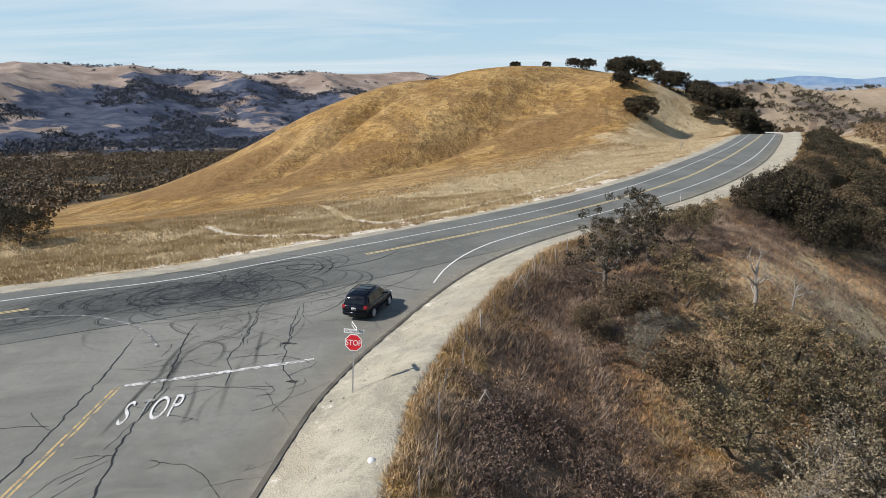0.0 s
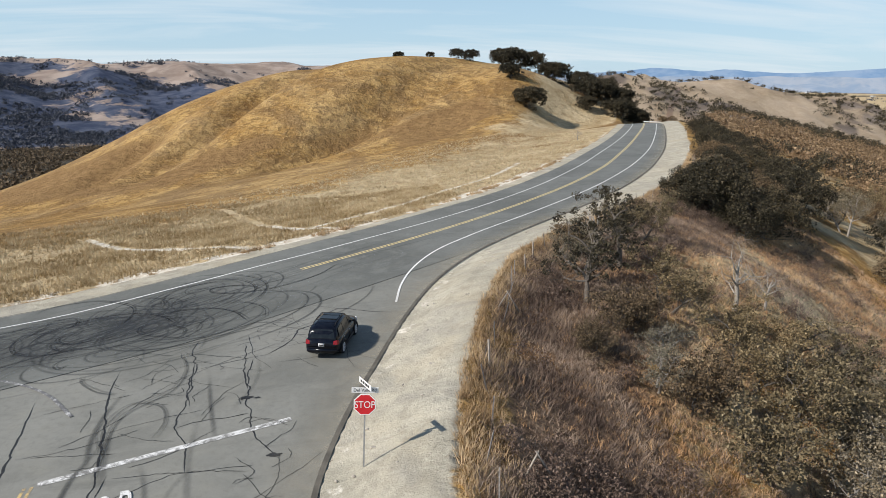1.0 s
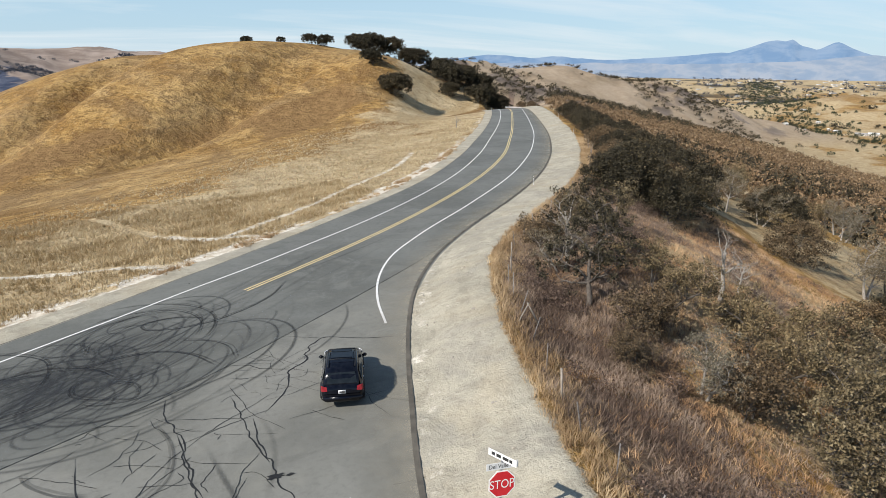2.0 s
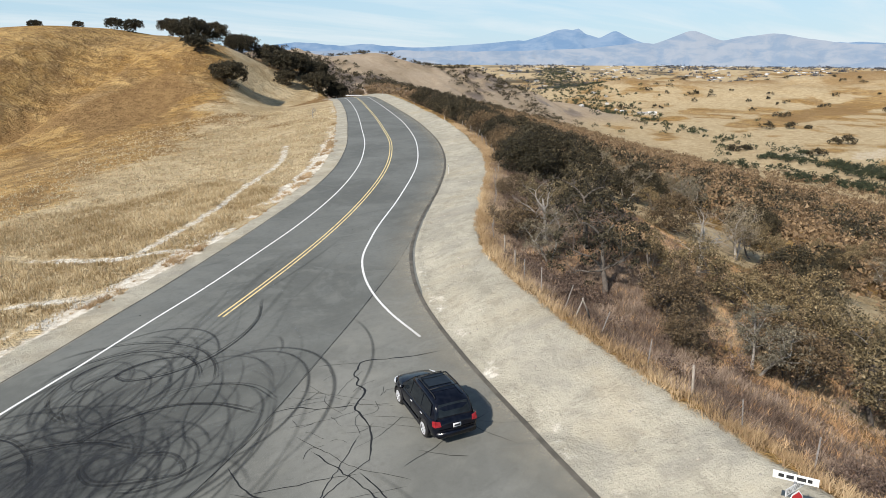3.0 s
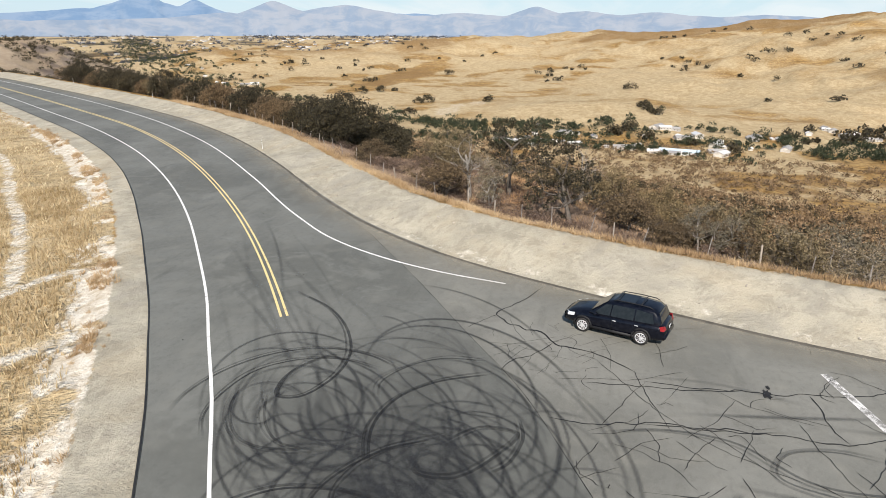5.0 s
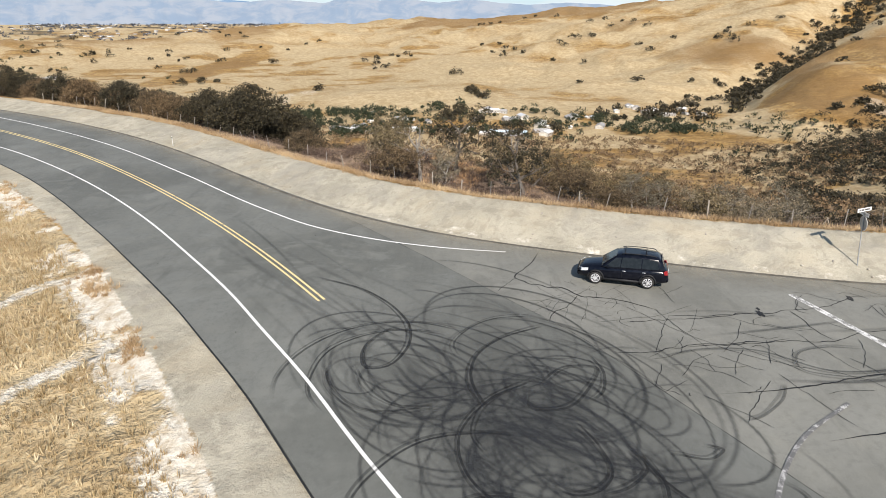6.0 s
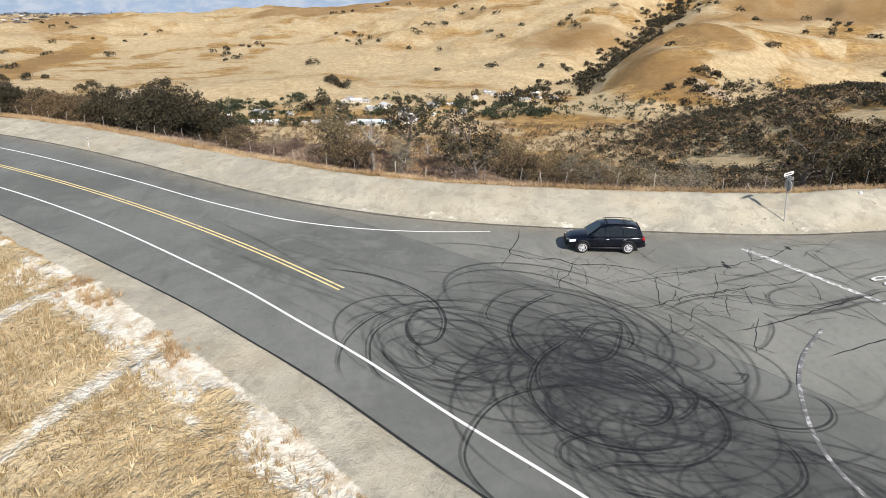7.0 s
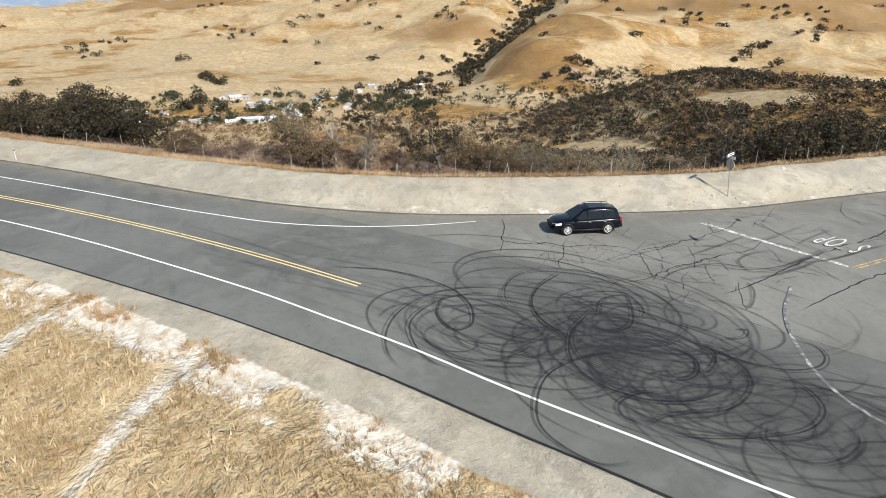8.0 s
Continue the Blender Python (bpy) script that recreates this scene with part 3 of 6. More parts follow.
    dark = 0.8 * smooth(-0.05, 0.35, waves(x, y, 90, 47, 4)) * smooth(-138, -100, m["spur"].ravel()) * smooth(500, 620, rr) * smooth(1400, 1200, x)
    dark = np.maximum(dark, smooth(260, 420, rr) * smooth(1500, 1100, rr) * smooth(-60, -160, x) * smooth(-0.7, -0.1, n2) * 0.9)
    dark = np.maximum(dark, town * 0.62 * smooth(-0.3, 0.4, waves(x, y, 160, 43, 4)))
    paint_mask(me, "cover", np.stack([gravel, chalk, weed], 1))
    paint_mask(me, "cover_b", np.stack([pale, brown, dark], 1))
    # the far ranges: grass and chaparral tinted as distant haze, brush thickest in the hollows
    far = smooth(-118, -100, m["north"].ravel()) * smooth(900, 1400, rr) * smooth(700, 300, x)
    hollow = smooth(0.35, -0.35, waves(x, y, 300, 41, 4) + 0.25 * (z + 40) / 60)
    hazed_grass = np.maximum(far, 0.55 * smooth(-140, -110, m["spur"].ravel()) * smooth(500, 700, rr))
    paint_mask(me, "cover_c", np.stack([hazed_grass, far * hollow, np.zeros(len(far))], 1))
    return tagged(new("ground", me), "dry golden grass hills with gravel verges and brown weeds", "ground", kind="structure")


# open grass among the scrub below the road
FIELDS = ((395, -256, 62, 26), (345, -352, 58, 15), (60, -14, 34, 13), (250, 20, 60, 16), (32, 50, 14, 9))
TRACKS = (
    curve([(-9.9, 63.0), (-12.1, 64.7), (-14.1, 66.1), (-16.6, 67.4), (-22, 71), (-30, 80)], 30),
    curve([(-3.2, 67.6), (-4.2, 70.6), (-6.4, 71.6), (-10.3, 77.3), (-14, 86), (-18.2, 95.5), (-30, 112)], 40),
    curve([(-6.4, 71.6), (2, 80), (12, 92), (20, 101), (30, 118)], 40),
)
build_ground()

# ---- roads ----


def strip(line, a, b, lift, z=road_z, n=1):
    """Vertices and faces of a band that runs beside a line, from a to b metres to its right."""
    nor = beside(line)
    a, b = np.broadcast_to(a, len(line)), np.broadcast_to(b, len(line))
    cols = [line + nor * (a + (b - a) * k / n)[:, None] for k in range(n + 1)]
    p = np.stack(cols, 1)
    v = np.dstack([p, (z(p[..., 0], p[..., 1]) + lift)[..., None]]).reshape(-1, 3)
    w = n + 1
    i, j = np.meshgrid(np.arange(len(line) - 1), np.arange(n), indexing="ij")
    f = np.stack([i * w + j, i * w + j + 1, (i + 1) * w + j + 1, (i + 1) * w + j], -1).reshape(-1, 4)
    return v, f[:, ::-1]


def skirted(v, f, rows, w, depth):
    """Turns a band into a slab: its outer edges go down."""
    ring = np.r_[np.arange(0, rows * w, w), np.arange((rows - 1) * w + 1, rows * w), np.arange(rows * w - 1, 0, -w)[1:], np.arange(w - 2, 0, -1)]
    low = v[ring] - (0, 0, depth)
    k, n = len(v), len(ring)
    side = np.array([(ring[i], k + i, k + (i + 1) % n, ring[(i + 1) % n]) for i in range(n)])
    return np.vstack([v, low]), np.vstack([f, side])


def band(name, line, a, b, lift, mat, label, category="road marking", slab=0.0, n=1):
    v, f = strip(line, a, b, lift, n=n)
    if slab:
        v, f = skirted(v, f, len(line), n + 1, slab)
    return tagged(new(name, mesh_of(name, v, f, mat)), label, category, kind="structure")


def stretch_of(line, p, q):
    """The piece of a line between the places nearest to p and q, resampled."""
    i, j = (int(np.argmin(np.hypot(*(line - np.array(c)).T))) for c in (p, q))
    piece = line[min(i, j): max(i, j) + 1]
    return curve(piece[::2] if len(piece) > 8 else piece, max(8, int(np.hypot(*np.diff(piece, axis=0).T).sum() / 1.0)))


def build_roads():
    # old paving of the side road and the junction, under the newer main road
    east = curve(GUTTER[18:-78], 320)
    west = curve([(-42, -85), (-31, -30), (-26, 2), (-25.5, 18), (-31, 29), (-36, 35), (-26, 41.5), (-16, 48), (-7.5, 53.0), (4.8, 63.4), (14.5, 73), (30, 91)], 320)
    n = 30
    p = np.stack([east + (west - east) * k / n for k in range(n + 1)], 1)
    v = np.dstack([p, road_z(p[..., 0], p[..., 1])[..., None] + 0.0]).reshape(-1, 3)
    w = n + 1
    i, j = np.meshgrid(np.arange(len(east) - 1), np.arange(n), indexing="ij")
    f = np.stack([i * w + j, (i + 1) * w + j, (i + 1) * w + j + 1, i * w + j + 1], -1).reshape(-1, 4)[:, ::-1]
    v, f = skirted(v, f, len(east), w, 0.25)
    tagged(new("side_road", mesh_of("side_road", v, f, M_OLD)), "old grey cracked asphalt of the side road", "road", kind="structure")
    # the newer main road, from the tar seam to the joint with the old paving
    seam = curve((WHITE - beside(WHITE) * (SEAM_GAP - 0.06)[:, None])[::3], 640)
    joint = curve(JOINT[::3], 640)
    n = 20
    p = np.stack([seam + (joint - seam) * k / n for k in range(n + 1)], 1)
    v = np.dstack([p, road_z(p[..., 0], p[..., 1])[..., None] + 0.022]).reshape(-1, 3)
    w = n + 1
    i, j = np.meshgrid(np.arange(len(seam) - 1), np.arange(n), indexing="ij")
    f = np.stack([i * w + j, i * w + j + 1, (i + 1) * w + j + 1, (i + 1) * w + j], -1).reshape(-1, 4)[:, ::-1]
    v, f = skirted(v, f, len(seam), w, 0.3)
    tagged(new("main_road", mesh_of("main_road", v, f, M_ASPHALT)), "dark grey newer asphalt of the curving main road", "road", kind="structure")
    lift = 0.03
    band("trim", WHITE, -SEAM_GAP - 0.04, -SEAM_GAP + 0.04, 0.03, M_TAR, "black tar seam along the edge of the asphalt", "road seam")
    band("edge_line", WHITE, -0.07, 0.07, lift, M_WHITE, "solid white edge line painted on the asphalt")
    up = stretch_of(CENTRE, (-7.15, 54.1), (118, 245))
    band("centre_line", up, -0.21, -0.09, lift, M_YELLOW, "yellow double centre line painted on the asphalt")
    band("centre_line", up, 0.09, 0.21, lift, M_YELLOW, "yellow double centre line painted on the asphalt")
    back = stretch_of(CENTRE, (-118, -20), (-26.9, 41.2))
    band("centre_line", back, -0.21, -0.09, lift, M_YELLOW, "yellow double centre line painted on the asphalt")
    band("centre_line", back, 0.09, 0.21, lift, M_YELLOW, "yellow double centre line painted on the asphalt")
    south = curve([(-0.45, 44.7), (0.31, 48.31), (1.84, 52.63), (4.42, 57.16), (7.97, 61.23), (17.09, 70.12), (28.77, 82.27), (40.55, 97.11), (55.12, 118.68), (77.35, 156.63), (100.0, 198.0)], 200)
    band("edge_line", south, -0.07, 0.07, lift, M_WHITE, "solid white edge line painted on the asphalt")
    side = curve([(-34, -60), (-20, -12), (-14.9, 14), (-15.05, 22), (-15.35, 28)], 70)
    band("centre_line", side, -0.17, -0.06, 0.006, M_YELLOW_OLD, "faded yellow double line on the side road")
    band("centre_line", side, 0.06, 0.17, 0.006, M_YELLOW_OLD, "faded yellow double line on the side road")
    old = curve([(-15.7, 33.2), (-17.8, 36.0), (-20.4, 38.0), (-23, 39.2), (-30, 38.2), (-45, 27)], 60)
    band("edge_line", old, -0.08, 0.08, 0.032, M_GONE, "worn white line curving round the corner")
    band("trim", stretch_of(GUTTER, (-13, -30), (101, 197)), -0.12, 0.10, 0.036, M_GUTTER, "dark silty gutter along the paving edge", "gutter")


build_roads()

# ---- marks on the paving ----


def ribbon(line, width, lift, strength=None):
    """A flat band of changing width along a line on the paving."""
    nor = beside(line)
    n = len(line)
    w = np.broadcast_to(width, n) / 2
    p = np.stack([line - nor * w[:, None], line + nor * w[:, None]], 1)
    v = np.dstack([p, (road_z(p[..., 0], p[..., 1]) + lift)[..., None]]).reshape(-1, 3)
    i = np.arange(n - 1) * 2
    f = np.stack([i, i + 1, i + 3, i + 2], 1)[:, ::-1]
    s = np.repeat(np.ones(n) if strength is None else strength, 2)
    return v, f, s


def joined(pieces):
    v, f, s, k = [], [], [], 0
    for a, b, c in pieces:
        v.append(a)
        f.append(b + k)
        s.append(c)
        k += len(a)
    return np.vstack(v), np.vstack(f), np.concatenate(s)


def ends(n, top, keep=0.12):
    u = np.linspace(0, 1, n)
    return top * smooth(0, keep, u) * smooth(1, 1 - keep * 1.5, u)


TYRE_MARKS = (
    ([(-9.77, 47.46), (-9.07, 49.06), (-8.97, 51.16), (-9.87, 53.16), (-11.57, 54.56), (-13.37, 55.06), (-15.07, 54.86)], 0.8),
    ([(-10.07, 48.26), (-9.67, 50.16), (-10.07, 51.86), (-11.27, 53.26), (-12.87, 53.66), (-14.37, 53.56), (-15.87, 52.66)], 0.9),
    ([(-3.57, 55.56), (-5.47, 52.36), (-7.57, 50.66), (-9.57, 49.86), (-11.37, 49.96), (-12.67, 50.76), (-12.77, 51.46), (-11.67, 51.86), (-10.27, 51.46), (-9.37, 50.56), (-9.17, 49.36)], 0.95),
    ([(-12.57, 53.26), (-14.07, 52.76), (-15.37, 51.46), (-15.47, 49.36), (-15.07, 48.36)], 0.6),
    ([(-12.57, 51.96), (-13.97, 51.36), (-15.17, 50.06), (-15.37, 48.46)], 0.6),
    ([(-8.47, 44.06), (-8.67, 45.86), (-9.67, 47.16), (-11.07, 47.86), (-11.97, 47.56)], 0.6),
    ([(-9.37, 43.56), (-10.57, 45.76), (-11.97, 46.86), (-13.57, 47.16), (-15.07, 46.76), (-15.97, 46.26)], 1),
    ([(-18.07, 46.76), (-17.07, 47.26), (-15.87, 47.06), (-14.77, 46.26), (-13.97, 44.96)], 0.8),
    ([(-13.67, 44.46), (-15.07, 46.56), (-17.07, 47.66), (-19.07, 47.36), (-20.67, 46.06), (-21.37, 44.36), (-21.27, 43.26)], 1),
)
TYRE_MARKS_MORE = (
    ([(-16.47, 43.46), (-17.77, 42.86), (-19.27, 42.76), (-19.97, 43.46), (-20.07, 44.06), (-19.57, 44.86)], 1),
    ([(-17.97, 41.86), (-18.97, 41.56), (-19.77, 42.26), (-20.07, 43.16)], 0.9),
    ([(-17.97, 41.66), (-19.37, 41.26), (-20.47, 40.56), (-21.47, 39.46), (-21.67, 38.16), (-21.27, 37.46), (-20.47, 37.16), (-19.57, 37.76)], 1),
    ([(-18.17, 41.46), (-19.97, 41.16), (-21.27, 41.66), (-21.97, 42.66), (-22.27, 43.86), (-21.87, 45.46), (-21.67, 46.66), (-21.87, 47.36), (-22.27, 47.46)], 0.8),
    ([(-20.27, 45.46), (-19.97, 46.76), (-20.37, 47.66), (-20.97, 47.86), (-21.77, 47.36)], 0.8),
    ([(-21.67, 40.16), (-22.87, 40.16), (-23.77, 40.56), (-24.37, 41.56), (-24.47, 42.66), (-24.27, 43.46), (-23.07, 46.16), (-22.37, 47.26)], 0.9),
    ([(-23.57, 43.26), (-24.17, 43.96), (-24.87, 44.06), (-25.67, 43.66), (-26.07, 42.36), (-25.67, 41.06), (-24.97, 40.46)], 0.6),
)
TYRE_MARKS_LAST = (
    ([(-12.27, 39.26), (-11.67, 37.06), (-11.87, 34.96), (-13.47, 32.76), (-13.37, 29.66), (-12.97, 26.96)], 0.7),
    ([(-11.87, 30.16), (-11.67, 31.86), (-12.27, 33.36), (-13.27, 33.76), (-13.97, 32.26), (-13.17, 28.96)], 0.7),
    ([(-14.37, 34.86), (-15.57, 35.66), (-16.47, 36.76), (-16.67, 37.56)], 0.7),
    ([(-17.87, 39.36), (-18.17, 38.76), (-18.57, 39.26), (-18.37, 40.56)], 0.7),
    ([(-14.07, 44.46), (-12.87, 43.16), (-12.97, 41.96), (-14.47, 42.56), (-15.67, 43.76), (-15.57, 44.96), (-14.47, 44.86)], 0.7),
    ([(-12.17, 42.06), (-13.47, 41.76), (-14.67, 42.06), (-15.27, 42.66)], 0.8),
    ([(-17.27, 44.96), (-16.97, 47.16), (-17.37, 49.06), (-18.57, 50.36), (-20.27, 51.16), (-21.77, 50.86), (-22.87, 50.16), (-23.17, 48.66)], 1),
)


def build_tyre_marks():
    rng = np.random.default_rng(5)
    lift = 0.0272
    for pts, strong in TYRE_MARKS + TYRE_MARKS_MORE + TYRE_MARKS_LAST:
        line = curve(pts, 60)
        nor, pair = beside(line), []
        for k, (side, share) in enumerate(((0, 0.9), (0.15, 0.5))):
            wob = 0.03 * np.sin(np.linspace(0, 9, 60) + rng.uniform(0, 6))
            pair.append(ribbon(line + nor * (side + wob)[:, None], rng.uniform(0.075, 0.13), lift, ends(60, strong * share)))
            lift += 0.00025
        v, f, s = joined(pair)
        me = mesh_of("tyre_mark", v, f, M_RUBBER)
        paint_mask(me, "rub", np.repeat(s[:, None], 3, 1))
        tagged(new("tyre_mark", me), "black curved tyre mark burnt into the asphalt", "tyre mark", kind="structure")
    # one sheet of rubber: a film of dust, and in it the many fainter turns and slides
    step, x0, y0 = 0.07, -36.0, 20.0
    nx, ny = 620, 640
    xs, ys = np.meshgrid(x0 + step * np.arange(nx), y0 + step * np.arange(ny))
    clear = np.ones((ny, nx))

    def stroke(line, width, strong):
        """Wears a soft line into the sheet."""
        reach = int(width / step) + 2
        mark = np.zeros((ny, nx))
        for p, q, k in zip(line, line[1:], strong):
            i0, i1 = sorted((int((p[0] - x0) / step), int((q[0] - x0) / step)))
            j0, j1 = sorted((int((p[1] - y0) / step), int((q[1] - y0) / step)))
            box_j, box_i = slice(max(0, j0 - reach), max(0, j1 + reach + 1)), slice(max(0, i0 - reach), max(0, i1 + reach + 1))
            gx, gy = xs[box_j, box_i], ys[box_j, box_i]
            if gx.size == 0:
                continue
            d = q - p
            u = np.clip(((gx - p[0]) * d[0] + (gy - p[1]) * d[1]) / (d @ d + 1e-9), 0, 1)
            away = np.hypot(gx - p[0] - u * d[0], gy - p[1] - u * d[1])
            mark[box_j, box_i] = np.maximum(mark[box_j, box_i], k * smooth(width * 0.85, width * 0.25, away))
        np.multiply(clear, 1 - mark, out=clear)

    spots = ((-18.9, 45.0, 3.2, 95), (-13.5, 49.4, 3.4, 50), (-15.1, 43.4, 2.6, 56), (-23.1, 42.6, 3.0, 56), (-27.5, 39.6, 3.6, 44), (-12.4, 45.4, 4.5, 18), (-9.4, 47.4, 4.5, 8), (-17, 38.9, 4.0, 9))
    for cx, cy, size, count in spots:
        for _ in range(count):
            r = size * rng.uniform(0.35, 1.35)
            a0, turn = rng.uniform(0, 6.28), rng.uniform(1.0, 4.6) * rng.choice([-1, 1])
            t = np.linspace(0, 1, 44)
            a = a0 + turn * t
            rad = r * (1 + rng.uniform(-0.35, 0.35) * t)
            ox, oy = rng.normal(0, 1.1, 2)
            line = np.stack([cx + ox + 1.25 * rad * np.cos(a) * 0.86 + 0.5 * rad * np.sin(a) * 0.3, cy + oy + rad * np.sin(a) + 0.5 * rad * np.cos(a) * 0.5], 1)
            stroke(line, rng.uniform(0.08, 0.145), ends(44, rng.uniform(0.12, 0.6), 0.3))
    # straighter streaks of cars that slid up the road
    for _ in range(16):
        x1 = rng.uniform(-27, -6)
        s0, s1 = rng.uniform(-5.5, 3.0), rng.uniform(-4.0, 2.6)
        i = int(np.argmin(np.abs(CENTRE[:, 0] - x1)))
        piece = curve(CENTRE[i: i + int(rng.integers(7, 24))], 40)
        line = piece + beside(piece) * (np.linspace(s0 + 2, s1, 40) + 0.4 * np.sin(np.linspace(0, rng.uniform(2, 6), 40)))[:, None]
        stroke(line, rng.uniform(0.12, 0.24), ends(40, rng.uniform(0.10, 0.26), 0.45))
    # streaks on the side road's lane
    for _ in range(9):
        x1, y1 = rng.uniform(-15, -9), rng.uniform(22, 32)
        t = np.linspace(0, 1, 30)
        line = np.stack([x1 + rng.uniform(-1.5, 1.5) * t + 1.0 * np.sin(t * 3) * rng.uniform(-1, 1), y1 + rng.uniform(4, 10) * t], 1)
        stroke(line, rng.uniform(0.14, 0.25), ends(30, rng.uniform(0.12, 0.5), 0.3))
    coarse = np.s_[::5, ::5]
    dw, dj = off(WHITE[::3], xs[coarse], ys[coarse])[0].reshape(xs[coarse].shape), off(JOINT[::3], xs[coarse], ys[coarse])[0].reshape(xs[coarse].shape)
    dw, dj = (np.kron(v, np.ones((5, 5))) for v in (dw, dj))
    film = bump(xs, ys, -18.9, 43.9, 0.40, 8.5, 4.0, 35) + bump(xs, ys, -13, 46.9, 0.26, 6.5, 3.6, 40) + bump(xs, ys, -26.5, 40.0, 0.36, 6.5, 3.2, 35)
    film = film * (0.65 + 0.5 * waves(xs, ys, 2.2, 61, 4)) * smooth(0.0, 2.0, dw + 1.5) * (0.35 + 0.65 * smooth(1.0, -0.5, dj))
    k = 1 - clear * (1 - np.clip(film, 0, 0.85))
    k = k * smooth(0, 3, xs - x0) * smooth(7.4, 3.0, xs) * smooth(0, 3, ys - y0) * smooth(64.7, 61.5, ys)
    i, j = np.meshgrid(np.arange(ny - 1), np.arange(nx - 1), indexing="ij")
    f = np.stack([i * nx + j, i * nx + j + 1, (i + 1) * nx + j + 1, (i + 1) * nx + j], -1).reshape(-1, 4)
    f = f[(k.ravel()[f] > 0.012).any(1)]
    used = np.unique(f)
    spot = np.zeros(nx * ny, np.int64)
    spot[used] = np.arange(len(used))
    v = np.stack([xs, ys, road_z(xs, ys) + 0.0262], -1).reshape(-1, 3)[used]
    g = Graph("rubber_film")
    thin = g.math("MULTIPLY", g.attr("rub", 0), g.span(g.noise(0.9, 5, 0.7), 0.2, 0.6, 0.7, 1.0))
    g.finish((0.024, 0.025, 0.027), 0.66, gloss=0.3)
    me = mesh_of("tyre_marks", v, spot[f], g.fade(g.math("MULTIPLY", thin, g.span(g.noise(20, 3, 0.75), 0.2, 0.7, 0.62, 1.0))))
    paint_mask(me, "rub", np.repeat(k.reshape(-1, 1)[used], 3, 1))
    tagged(new("tyre_marks", me), "black looping tyre marks and rubber dust smeared over the junction", "tyre marks", kind="stuff")


build_tyre_marks()


def build_silt():
    """Pale dust washed off the bank over the edge of the paving."""
    g = Graph("silt_dust")
    k = g.math("MULTIPLY", g.attr("rub", 0), g.span(g.noise(0.5, 6, 0.7, 0.6), 0.3, 0.62, 0.25, 1.0))
    g.finish(g.mix(g.noise(2.0, 5, 0.7), (0.26, 0.24, 0.19), (0.42, 0.38, 0.30)), 0.9, gloss=0.2)
    dust = g.fade(g.math("MULTIPLY", k, g.span(g.noise(16, 3, 0.7), 0.2, 0.7, 0.6, 1.0)))
    line = stretch_of(GUTTER, (-13, -30), (101, 197))
    v, f = strip(line, -2.6, -0.05, 0.0345, n=6)
    strong = np.tile(np.linspace(0, 1, 7) ** 1.6, len(line))
    me = mesh_of("silt_dust", v, f, dust)
    paint_mask(me, "rub", np.repeat(strong[:, None] * 0.75, 3, 1))
    tagged(new("silt_dust", me), "thin pale silt washed over the edge of the paving", "silt", kind="stuff")


build_silt()


